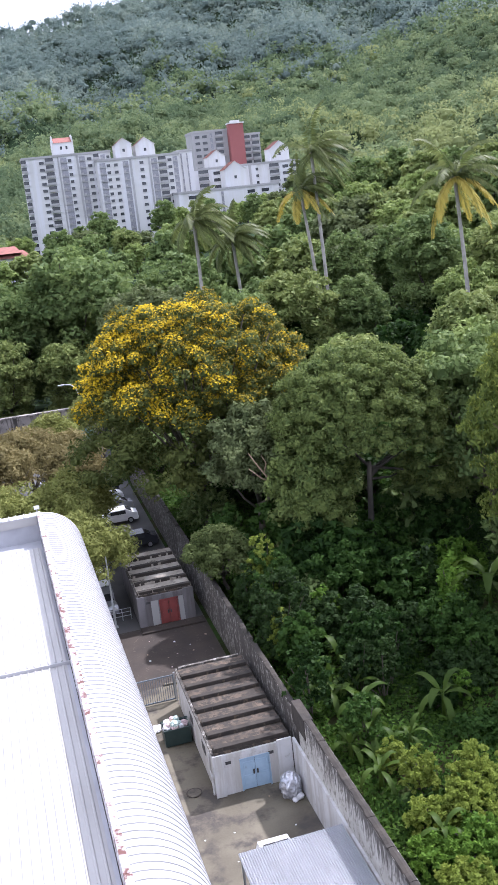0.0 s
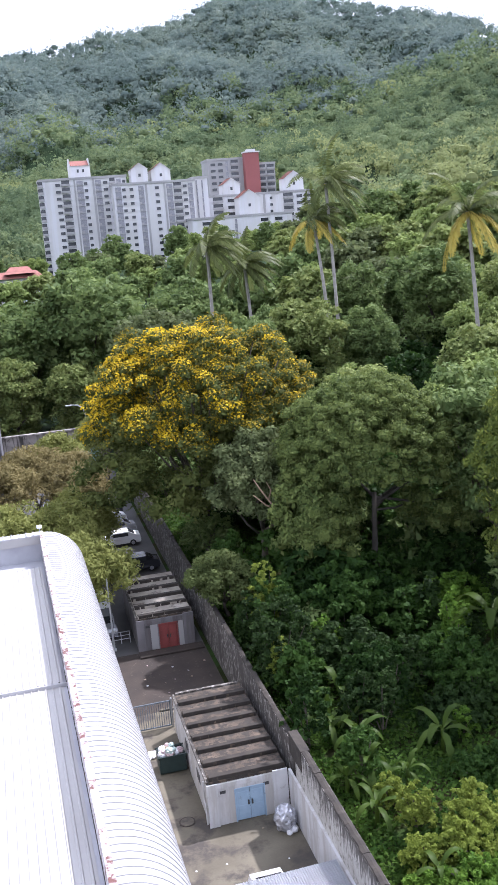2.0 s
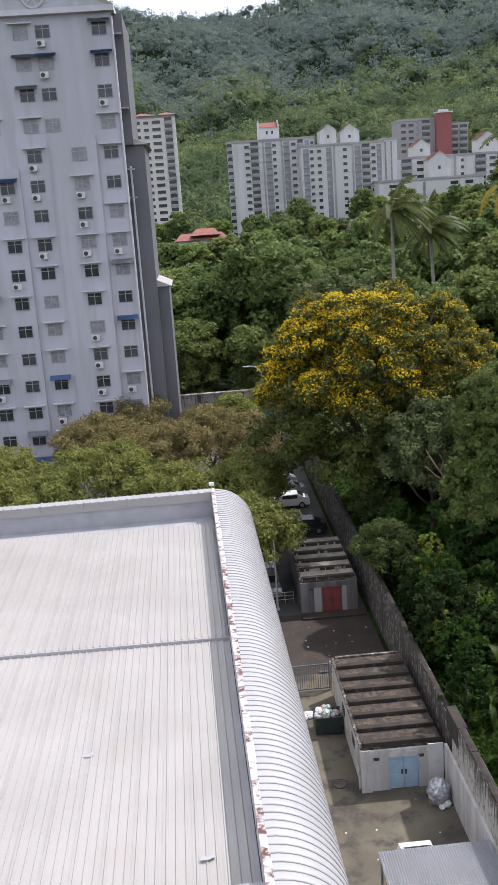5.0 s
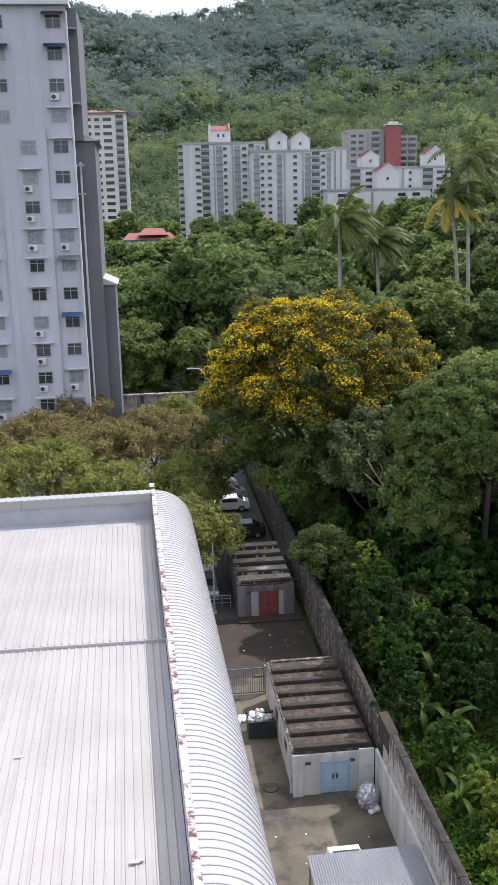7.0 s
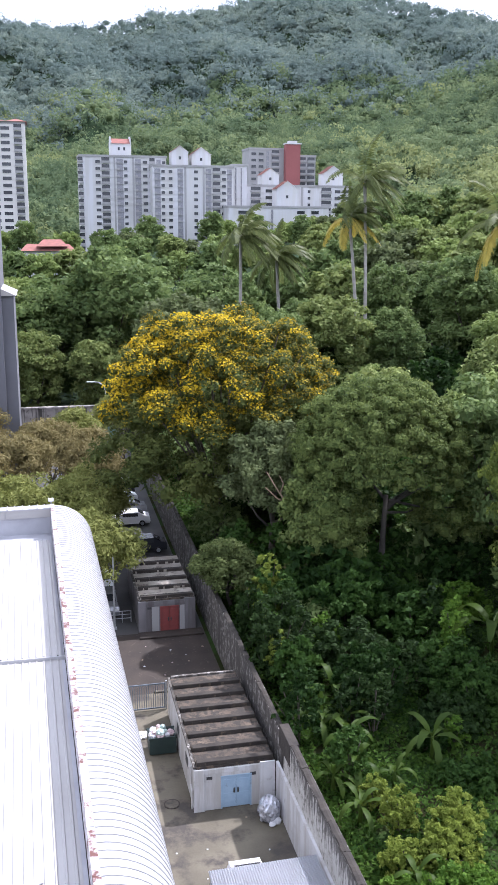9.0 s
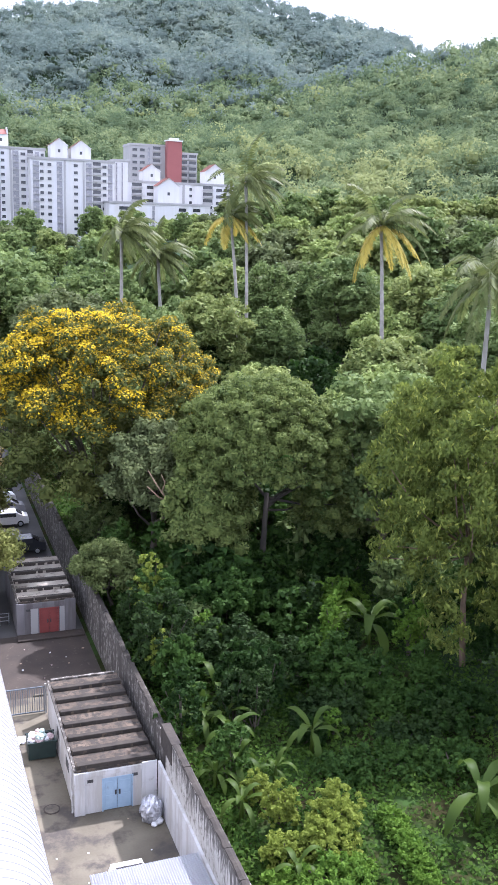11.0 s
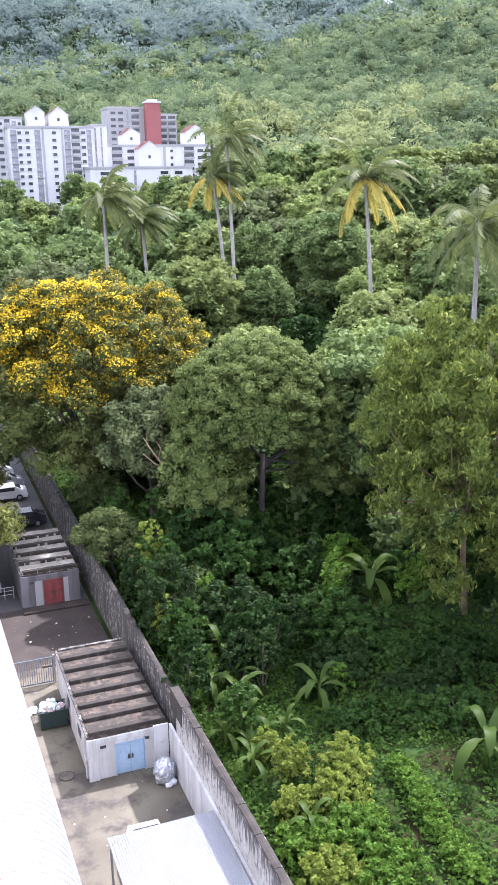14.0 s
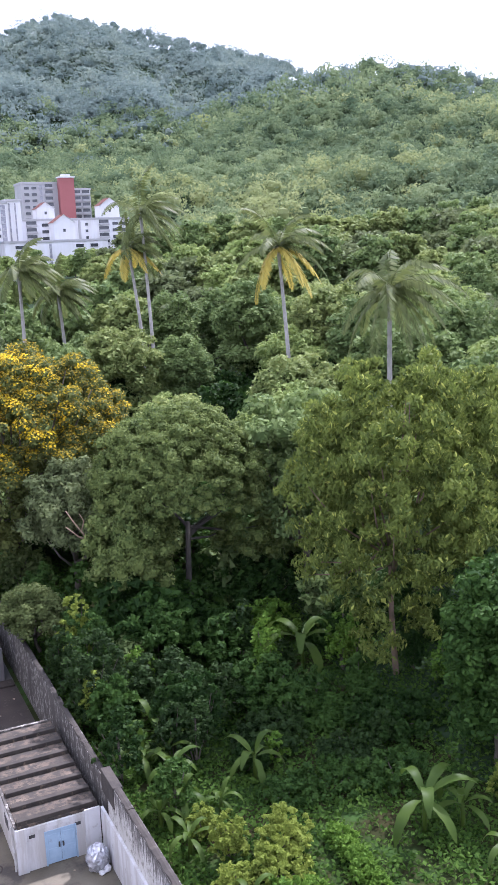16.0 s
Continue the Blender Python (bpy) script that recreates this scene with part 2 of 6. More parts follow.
def drip_mat(name, base, top, **kw):
    """Old render with black algae running down from the wall's top in tongues of uneven length."""
    m = mat(name, *base, **kw)
    nt = m.node_tree
    b = nt.nodes["Principled BSDF"]
    out = b.inputs["Base Color"].links[0].from_socket
    geo = nt.nodes.new("ShaderNodeNewGeometry")
    sep = nt.nodes.new("ShaderNodeSeparateXYZ")
    nt.links.new(geo.outputs["Position"], sep.inputs[0])
    sc = nt.nodes.new("ShaderNodeVectorMath")
    sc.operation = "MULTIPLY"
    sc.inputs[1].default_value = (1, 1, 0.13)
    nt.links.new(geo.outputs["Position"], sc.inputs[0])
    n = nt.nodes.new("ShaderNodeTexNoise")
    n.inputs["Scale"].default_value, n.inputs["Detail"].default_value, n.inputs["Roughness"].default_value = 6.5, 6, 0.75
    nt.links.new(sc.outputs[0], n.inputs["Vector"])
    length = nt.nodes.new("ShaderNodeMapRange")
    length.inputs[1].default_value, length.inputs[2].default_value, length.inputs[3].default_value, length.inputs[4].default_value = 0.38, 0.70, 0.05, 2.4
    nt.links.new(n.outputs[0], length.inputs[0])
    add = nt.nodes.new("ShaderNodeMath")
    add.operation = "ADD"
    nt.links.new(sep.outputs[2], add.inputs[0])
    nt.links.new(length.outputs[0], add.inputs[1])
    wet = nt.nodes.new("ShaderNodeMapRange")
    wet.inputs[1].default_value, wet.inputs[2].default_value = top - 0.1, top + 0.7
    nt.links.new(add.outputs[0], wet.inputs[0])
    mix = nt.nodes.new("ShaderNodeMix")
    mix.data_type = "RGBA"
    nt.links.new(wet.outputs[0], mix.inputs[0])
    nt.links.new(out, mix.inputs[6])
    mix.inputs[7].default_value = (0.07, 0.065, 0.058, 1)
    nt.links.new(mix.outputs[2], b.inputs["Base Color"])
    return m


M_DRIPWALL = drip_mat("drip_stained_wall", ((0.46, 0.45, 0.42), (0.33, 0.315, 0.285)), 4.5, rough=0.9, scale=0.9, bump=0.5, fine=9, spots=(0.15, 0.14, 0.12), spot_scale=3.2, spot_amount=0.43)
# Cement-like roof strips, paled so that the colour holds sunlight.
M_PALEROOF = mat("sunlit_pale_roof_strip", (0.38, 0.345, 0.29), (0.22, 0.19, 0.155), rough=0.9, scale=0.9, bump=0.4, fine=9, spots=(0.07, 0.055, 0.042), spot_scale=1.3, spot_amount=0.42)

L_DOME = leaf_mat("dome_leaves", (0.046, 0.076, 0.020), (0.195, 0.238, 0.068), 0.38, patch=0.3, grain=0.75)
L_GREY = leaf_mat("greyish_leaves", (0.062, 0.086, 0.034), (0.175, 0.205, 0.085), 0.38, patch=0.3)
L_YELLEAF = leaf_mat("olive_leaves", (0.044, 0.066, 0.018), (0.145, 0.162, 0.044), 0.38, patch=0.25)
L_BLOSSOM = leaf_mat("yellow_blossom", (0.46, 0.32, 0.012), (0.72, 0.54, 0.02), 0.38, patch=0.25)
L_RUSTY = leaf_mat("spent_blossom", (0.16, 0.13, 0.016), (0.40, 0.31, 0.026), 0.38, patch=0.25)
L_MANGO = leaf_mat("drooping_leaves", (0.050, 0.078, 0.017), (0.190, 0.232, 0.046), 0.42, patch=0.45, odd=(0.30, 0.33, 0.07))
L_FEATHER = leaf_mat("feathery_leaves", (0.125, 0.142, 0.036), (0.265, 0.280, 0.080), 0.34, patch=0.18)
L_BROWNISH = leaf_mat("reddish_leaves", (0.145, 0.122, 0.052), (0.255, 0.215, 0.090), 0.34, patch=0.2)
L_FOREST = leaf_mat("forest_leaves", (0.062, 0.104, 0.034), (0.205, 0.268, 0.088), 0.38, patch=0.12)
L_FOREST2 = leaf_mat("forest_light_leaves", (0.102, 0.152, 0.042), (0.275, 0.340, 0.102), 0.38, patch=0.12)
# Bush and deep green leaves are darkened to stand for tree shade.
L_BUSH = leaf_mat("shaded_bush_leaves", (0.008, 0.024, 0.005), (0.036, 0.076, 0.014), 0.38, patch=0.4)
L_SHRUB = leaf_mat("light_shrub_leaves", (0.082, 0.118, 0.016), (0.225, 0.275, 0.045), 0.38, patch=0.4)
L_DEEP = leaf_mat("shaded_deep_green_leaves", (0.015, 0.042, 0.008), (0.058, 0.112, 0.020), 0.38, patch=0.4)
L_VINE = leaf_mat("bright_vine_leaves", (0.042, 0.098, 0.011), (0.130, 0.225, 0.028), 0.38, patch=0.4)
L_COVER = leaf_mat("ground_cover_leaves", (0.016, 0.046, 0.007), (0.075, 0.135, 0.02), 0.38, rough=0.85, patch=0.5)
L_BANANA = leaf_mat("banana_leaves", (0.024, 0.050, 0.008), (0.082, 0.125, 0.020), 0.38, rough=0.5, patch=0.6)
L_PALM = leaf_mat("palm_leaves", (0.050, 0.070, 0.020), (0.150, 0.172, 0.056), 0.38, rough=0.5, patch=0.2)
L_PALMY = leaf_mat("yellowing_palm_leaves", (0.28, 0.22, 0.04), (0.46, 0.38, 0.08), 0.3, rough=0.5, patch=0.2)
L_FOREST3 = leaf_mat("yellowish_forest_leaves", (0.095, 0.134, 0.040), (0.265, 0.308, 0.098), 0.38, patch=0.12)
# Near-black green: the shade under the trees is in the colour.
L_DARK = leaf_mat("shade_darkened_leaves", (0.009, 0.022, 0.006), (0.036, 0.066, 0.015), 0.3, patch=0.4)
L_SMALL = leaf_mat("small_tree_leaves", (0.045, 0.068, 0.020), (0.135, 0.165, 0.055), 0.38, patch=0.3)
# Hill greens hold distance haze: bluish and pale, most on the mountain.
L_HILL = leaf_mat("hazed_mountain_leaves", (0.112, 0.156, 0.142), (0.190, 0.238, 0.205), 0.4, rough=0.9, patch=0.03, grain=0.4)
L_HILLFAR = leaf_mat("hazed_mountain_pale_leaves", (0.145, 0.190, 0.160), (0.235, 0.282, 0.225), 0.4, rough=0.9, patch=0.03, grain=0.4)
L_HILLDARK = leaf_mat("foothill_dark_leaves", (0.054, 0.092, 0.050), (0.150, 0.196, 0.098), 0.4, rough=0.9, patch=0.05, grain=0.4)
L_HILLMID = leaf_mat("foothill_leaves", (0.092, 0.138, 0.070), (0.228, 0.275, 0.128), 0.4, rough=0.9, patch=0.05, grain=0.4)
L_HILLPALE = leaf_mat("foothill_pale_leaves", (0.160, 0.198, 0.082), (0.320, 0.350, 0.148), 0.4, rough=0.9, patch=0.05, grain=0.4)
M_FLOOR = mat("forest_floor", (0.03, 0.052, 0.024), (0.018, 0.03, 0.013), rough=1.0, spec=0.05, scale=0.05, fine=0.6)


# ---- mesh helpers ----
def box(bm, x0, x1, y0, y1, z0, z1, bevel=0.0):
    g = bmesh.ops.create_cube(bm, size=1.0, matrix=Matrix.Translation(((x0 + x1) / 2, (y0 + y1) / 2, (z0 + z1) / 2)) @ Matrix.Diagonal((x1 - x0, y1 - y0, z1 - z0, 1)))
    if bevel:
        edges = list({e for v in g["verts"] for e in v.link_edges})
        bmesh.ops.bevel(bm, geom=edges, offset=bevel, segments=1, affect="EDGES")
    return bm


def boxes(*specs, bevel=0.0):
    bm = bmesh.new()
    for s in specs:
        box(bm, *s, bevel=bevel)
    return bm


def ring_frame(x0, x1, z0, z1, t, y0, y1):
    """A rectangular frame in one piece."""
    bm = bmesh.new()
    v = [[bm.verts.new((x, y, z)) for x, z in ((x0, z0), (x1, z0), (x1, z1), (x0, z1), (x0 + t, z0 + t), (x1 - t, z0 + t), (x1 - t, z1 - t), (x0 + t, z1 - t))] for y in (y0, y1)]
    for k in range(4):
        n = (k + 1) % 4
        bm.faces.new((v[0][k], v[0][n], v[0][4 + n], v[0][4 + k]))
        bm.faces.new((v[1][k], v[1][4 + k], v[1][4 + n], v[1][n]))
        bm.faces.new((v[0][k], v[1][k], v[1][n], v[0][n]))
        bm.faces.new((v[0][4 + k], v[0][4 + n], v[1][4 + n], v[1][4 + k]))
    return bm


def tube(bm, path, radii, sides=8, cap=True):
    """A round tapered tube along a list of points."""
    rings = []
    for i, p in enumerate(path):
        p = Vector(p)
        d = (Vector(path[min(i + 1, len(path) - 1)]) - Vector(path[max(i - 1, 0)])).normalized()
        u = d.orthogonal().normalized() if abs(d.z) < 0.95 else Vector((1, 0, 0)).cross(d).normalized()
        v = d.cross(u)
        r = radii[i] if isinstance(radii, (list, tuple)) else radii
        rings.append([bm.verts.new(p + r * (math.cos(a) * u + math.sin(a) * v)) for a in (2 * math.pi * k / sides for k in range(sides))])
    for a, b in zip(rings, rings[1:]):
        best = min(range(sides), key=lambda s: sum((a[k].co - b[(k + s) % sides].co).length for k in range(sides)))
        for k in range(sides):
            bm.faces.new((a[k], a[(k + 1) % sides], b[(k + 1 + best) % sides], b[(k + best) % sides]))
    if cap:
        bm.faces.new(rings[0][::-1])
        bm.faces.new(rings[-1])
    return bm


def to_mesh(name, bm, material, smooth=False):
    me = bpy.data.meshes.new(name)
    bmesh.ops.recalc_face_normals(bm, faces=bm.faces)
    bm.to_mesh(me)
    bm.free()
    me.materials.append(material)
    if smooth:
        me.polygons.foreach_set("use_smooth", [True] * len(me.polygons))
    return me


def part(name, bm, material, parent, label="", at=None, smooth=False, turn=0):
    me = bm if isinstance(bm, bpy.types.Mesh) else to_mesh(name, bm, material, smooth)
    ob = new(name, me)
    ob.parent = parent
    if at is not None:
        ob.location = at
    if turn:
        ob.rotation_euler = (0, 0, turn)
    if label:
        ob["label"] = label
    return ob


def thing(name, at, label, category, group="", kind="", turn=0):
    ob = new(name)
    ob.empty_display_size = 0.3
    ob.matrix_basis = pose(*at, 0, 0, turn)
    return tagged(ob, label, category, group, kind)


def quads_mesh(name, quads, material, tris=None):
    """A mesh of loose four-cornered pieces from an array of shape (n, 4, 3), and of three-cornered ones."""
    tris = np.zeros((0, 3, 3)) if tris is None else tris
    n, k = len(quads), len(tris)
    me = bpy.data.meshes.new(name)
    me.vertices.add(4 * n + 3 * k)
    me.vertices.foreach_set("co", np.concatenate([np.asarray(quads, np.float32).ravel(), np.asarray(tris, np.float32).ravel()]))
    me.loops.add(4 * n + 3 * k)
    me.loops.foreach_set("vertex_index", np.arange(4 * n + 3 * k, dtype=np.int32))
    me.polygons.add(n + k)
    me.polygons.foreach_set("loop_start", np.concatenate([np.arange(0, 4 * n, 4), 4 * n + np.arange(0, 3 * k, 3)]).astype(np.int32))
    me.update(calc_edges=True)
    me.materials.append(material)
    return me


def unit(v):
    return v / np.maximum(np.linalg.norm(v, axis=-1, keepdims=True), 1e-6)


def leaf_quads(rng, clumps, count, size, width=0.5, up=0.5, droop=0.0, inner=0.55, below=-0.35):
    """Leaves on the shells of clumps (rows of x, y, z, r): pointed four-cornered blades that face outwards and up."""
    clumps = np.asarray(clumps, float)
    w = clumps[:, 3] ** 2
    pick = rng.choice(len(clumps), count, p=w / w.sum())
    d = unit(rng.normal(size=(count, 3)))
    flip = (d[:, 2] < below) & (rng.random(count) < 0.8)
    d[flip, 2] *= -1
    r = clumps[pick, 3] * (inner + (1.22 - inner) * rng.random(count) ** 0.6)
    c = clumps[pick, :3] + d * r[:, None] * np.array([1, 1, 0.85])
    nrm = unit(d + rng.normal(size=(count, 3)) * 0.75 + np.array([0, 0, up]))
    tan = unit(np.cross(nrm, rng.normal(size=(count, 3))))
    tan = unit(tan + np.array([0, 0, -droop]))
    side = unit(np.cross(nrm, tan))
    L = size * (0.45 + 1.1 * rng.random(count))[:, None]
    a, b = c - tan * L * 0.5, c + tan * L * 0.5
    m = c - tan * L * 0.05 + nrm * L * 0.06
    return np.stack([a, m + side * L * width * 0.5, b, m - side * L * width * 0.5], 1)


def blunt(q):
    """Three-cornered leaves from four-cornered ones."""
    back = (q[:, 0] - q[:, 2]) * 0.4
    return np.stack([q[:, 2], q[:, 1] + back, q[:, 3] + back], 1)


def core_quads(rng, clumps, k=0.72, seg=6, rings=4):
    """Rough inner bodies that keep light from shining through the clumps."""
    out = []
    for x, y, z, r in clumps:
        g = np.zeros((rings + 1, seg + 1, 3))
        for i in range(rings + 1):
            th = math.pi * i / rings
            for j in range(seg):
                ph = 2 * math.pi * j / seg
                q = r * k * (0.85 + 0.3 * rng.random())
                g[i, j] = (x + q * math.sin(th) * math.cos(ph), y + q * math.sin(th) * math.sin(ph), z + q * 0.8 * math.cos(th))
            g[i, seg] = g[i, 0]
        g[0], g[rings] = g[0, 0], g[rings, 0]
        out.append(np.stack([g[:-1, :-1], g[1:, :-1], g[1:, 1:], g[:-1, 1:]], 2).reshape(-1, 4, 3))
    return np.concatenate(out)


def crown_clumps(rng, n, centre, radii, size, low=-0.3, rough=0.12):
    """Clumps over the shell of an ellipsoid, mostly above its waist, with some inside."""
    out = []
    while len(out) < n:
        d = unit(rng.normal(size=3))
        if d[2] < low:
            continue
        q = float(np.clip(0.80 + rough * rng.normal(), 0.5, 0.96)) if rng.random() < 0.8 else 0.45 + 0.2 * rng.random()
        r = size * (0.7 + 0.6 * rng.random())
        out.append((centre[0] + d[0] * radii[0] * q, centre[1] + d[1] * radii[1] * q, centre[2] + d[2] * radii[2] * q, r))
    return np.array(out)


def limbs(bm, rng, base, fork, clumps, r0, n=7):
    """A tapered trunk to its fork and limbs from there into the crown."""
    base, fork = Vector(base), Vector(fork)
    mid = base.lerp(fork, 0.5) + Vector((rng.normal() * 0.2, rng.normal() * 0.2, 0))
    tube(bm, [base - Vector((0, 0, 0.4)), base + Vector((0, 0, 0.5)), mid, fork], [r0 * 1.5, r0 * 1.1, r0 * 0.9, r0 * 0.7], 10)
    for k in rng.choice(len(clumps), min(n, len(clumps)), replace=False):
        end = Vector(clumps[k][:3])
        s = fork.lerp(base, 0.25 * rng.random())
        m = s.lerp(end, 0.5) + Vector((rng.normal() * 0.3, rng.normal() * 0.3, -0.06 * (end - s).length))
        tube(bm, [s, m, end], [r0 * 0.5, r0 * 0.3, r0 * 0.1], 6)
    return bm


def tree(name, at, label, seed, clumps, leaf, leaves, size, r0, fork_z, group="", width=0.5, droop=0.0, up=0.5, limb_n=8, core=0.68, bark=None, inner=0.55, three=False):
    """A tree: trunk with limbs, and a crown of leaves. Clumps are given from the foot of the trunk."""
    rng = np.random.default_rng(seed)
    t = thing(name, at, label, "tree", group)
    part("trunk", limbs(bmesh.new(), rng, (0, 0, 0), (rng.normal() * 0.3, rng.normal() * 0.3, fork_z), clumps, r0, limb_n), bark or M_BARK, t, smooth=True)
    q = leaf_quads(rng, clumps, leaves, size, width, up, droop, inner)
    body = core_quads(rng, clumps[::2] if three else clumps, core, 5, 3)
    part("crown", quads_mesh("crown", body, leaf, blunt(q)) if three else quads_mesh("crown", np.concatenate([q, body]), leaf), leaf, t)
    return t


# ---- ground and hills ----
FAR_AZ = [-30, -12, -5, -3, -1.5, 1, 4, 5.6, 7, 9, 10.7, 12.4, 13.6, 15.4, 18.3, 21.4, 24.5, 27.5, 29.3, 30.1, 32, 36, 50, 70]
FAR_EL = [0.10, 0.17, 0.20, 0.196, 0.184, 0.180, 0.181, 0.183, 0.191, 0.194, 0.197, 0.211, 0.218, 0.224, 0.214, 0.203, 0.191, 0.177, 0.163, 0.153, 0.145, 0.13, 0.10, 0.06]
NEAR_AZ = [-30, -5, 3, 9, 14.6, 21, 25.6, 29.7, 31.7, 33.6, 37.4, 40, 50, 70]
NEAR_EL = [0.05, 0.070, 0.082, 0.097, 0.108, 0.120, 0.139, 0.155, 0.160, 0.165, 0.152, 0.140, 0.11, 0.06]


def sstep(v, a, b):
    q = np.clip((np.asarray(v, float) - a) / (b - a), 0, 1)
    return q * q * (3 - 2 * q)


def height(x, y):
    """The ground's height: the level yard, the raised wood beside it, and the hills."""
    x, y = np.asarray(x, float), np.asarray(y, float)
    r = np.hypot(x, y)
    az = np.degrees(np.arctan2(x, y))
    front = sstep(y, 60, 200)
    z = 16 * sstep(r, 110, 400) * front
    wood = sstep(x, 10.46, 10.78) * sstep(y, -40, -10)
    z = z + wood * (2.3 + 0.11 * np.clip(x - 25, 0, 110) + 0.6 * np.sin(x * 0.21 + 1) * np.sin(y * 0.17)) * (1 - 0.6 * sstep(r, 250, 450))
    # a green foothill, and the mountain behind it with spurs and gullies
    low_top, far_top = 960.0, 1500.0
    q = (r - 430) / (low_top - 430)
    bumps = np.sin(x / 47 + 0.8 * np.sin(y / 71)) * np.sin(y / 59 + 1.3) * 7 * np.clip(q * 4, 0, 1) * np.clip((1 - q) * 3, 0, 1)
    foot = (13 + low_top * np.interp(az, NEAR_AZ, NEAR_EL) - 6) * np.clip(q, 0, 1) ** 1.05 * (1 - 0.55 * sstep(q, 1, 1.9)) + bumps
    p = (r - 640) / (far_top - 640)
    spurs = (np.sin(np.radians(az) * 44 + 1.5 * np.sin(r / 190)) * 15 + np.sin(x / 53 + y / 67) * 8) * np.clip(p * 4, 0, 1) * np.clip((1 - p) * 3, 0, 1)
    mount = (13 + far_top * np.interp(az, FAR_AZ, FAR_EL) - 6) * np.clip(p, 0, 1) ** 1.06 * (1 - 0.5 * sstep(p, 1, 2.2)) + spurs
    hill = np.maximum(foot, mount) * sstep(az, -60, -15) * (1 - sstep(az, 60, 100)) * (r > 430) * (y > 0)
    return z + hill


def build_ground():
    near = np.arange(-40, 141, 4.0)
    far = [150, 165, 185, 210, 240, 275, 310, 350, 390, 430, 470, 520, 570, 630, 690, 760, 830, 910, 990, 1080, 1170, 1270, 1370, 1480, 1600, 1750, 2000, 2400, 3000, 3800, 4600]
    left = [-4600, -3600, -2600, -1800, -1300, -950, -700, -500, -380, -280, -200, -150, -110, -80, -58]
    xs = np.sort(np.r_[left, near, [10.44, 10.8], far])
    ys = np.sort(np.r_[left, near, far])
    X, Y = np.meshgrid(xs, ys)
    Z = height(X, Y) - 0.06
    nx, ny = len(xs), len(ys)
    v = np.stack([X, Y, Z], -1).reshape(-1, 3)
    i = np.arange(nx * ny).reshape(ny, nx)
    f = np.stack([i[:-1, :-1], i[:-1, 1:], i[1:, 1:], i[1:, :-1]], -1).reshape(-1, 4)
    me = bpy.data.meshes.new("ground")
    me.from_pydata(v.tolist(), [], f.tolist())
    me.materials.append(M_SOIL)
    me.materials.append(M_FLOOR)
    mid = v[f].mean(1)
    me.polygons.foreach_set("material_index", (((mid[:, 1] > 125) | ((mid[:, 0] > 28) & (mid[:, 1] > 30))) & (mid[:, 0] > -300)).astype(np.int32))
    tagged(new("ground", me), "brown soil and low growth rising to hills", "ground", kind="structure")


build_ground()


def setting(name, bm, material, label, category):
    return tagged(new(name, to_mesh(name, bm, material)), label, category, kind="structure")


# the yard and the parking lane
setting("pavement", boxes((-26, 10.1, 5, 53.3, -0.05, 0.0)), M_CONC, "grey stained concrete yard beside the white building", "pavement")
# Far part of the yard: tree shadow is put into its colour.
setting("pavement_far", boxes((2.0, 10.1, 53.3, 62.4, -0.05, 0.006)), M_BROWN, "brown concrete between the two sheds, darkened for tree shade", "pavement")
setting("road", boxes((-40, 10.1, 62.4, 127, -0.05, 0.0)), M_ASPH, "grey asphalt parking lane under trees", "road")


def hill_woods():
    rng = np.random.default_rng(5)
    n = 15000
    r = 420 + 1120 * rng.random(n) ** 0.8
    az = np.radians(rng.uniform(-9, 43, n))
    x, y = r * np.sin(az), r * np.cos(az)
    keep = ~((x > -40) & (x < 150) & (y < 425)) & ~((np.degrees(az) > 31.5) & (r > 1010))
    x, y, r = x[keep], y[keep], r[keep]
    s = (3.2 + 6.0 * rng.random(len(x)) ** 1.6) * (1 + 0.3 * (r > 900))
    blobs = np.stack([x, y, height(x, y) + s * rng.uniform(0.6, 1.3, len(x)), s], 1)
    # stands of differing growth, yellowish on the foothill; the mountain's blue-green holds painted haze
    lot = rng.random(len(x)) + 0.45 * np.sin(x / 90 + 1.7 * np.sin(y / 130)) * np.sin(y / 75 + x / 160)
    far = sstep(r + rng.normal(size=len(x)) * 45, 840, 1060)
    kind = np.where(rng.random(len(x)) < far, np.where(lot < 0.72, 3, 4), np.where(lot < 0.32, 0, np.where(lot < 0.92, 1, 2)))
    for k, (leaf, words) in enumerate(((L_HILLDARK, "dark green foothill trees"), (L_HILLMID, "mid-green forest of the foothill"), (L_HILLPALE, "yellow-green trees scattered over the foothill"), (L_HILL, "haze-tinted blue-green forest over the mountain"), (L_HILLFAR, "pale haze-tinted growth scattered over the mountain forest"))):
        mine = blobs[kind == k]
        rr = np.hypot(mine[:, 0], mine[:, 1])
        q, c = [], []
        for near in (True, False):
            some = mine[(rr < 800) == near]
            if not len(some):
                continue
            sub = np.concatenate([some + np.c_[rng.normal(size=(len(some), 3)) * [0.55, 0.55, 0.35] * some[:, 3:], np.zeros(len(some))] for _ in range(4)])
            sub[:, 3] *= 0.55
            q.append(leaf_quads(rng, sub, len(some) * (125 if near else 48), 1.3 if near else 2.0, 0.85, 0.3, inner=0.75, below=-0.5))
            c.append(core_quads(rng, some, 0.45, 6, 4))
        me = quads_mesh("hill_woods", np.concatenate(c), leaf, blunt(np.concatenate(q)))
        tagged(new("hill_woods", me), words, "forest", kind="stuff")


hill_woods()


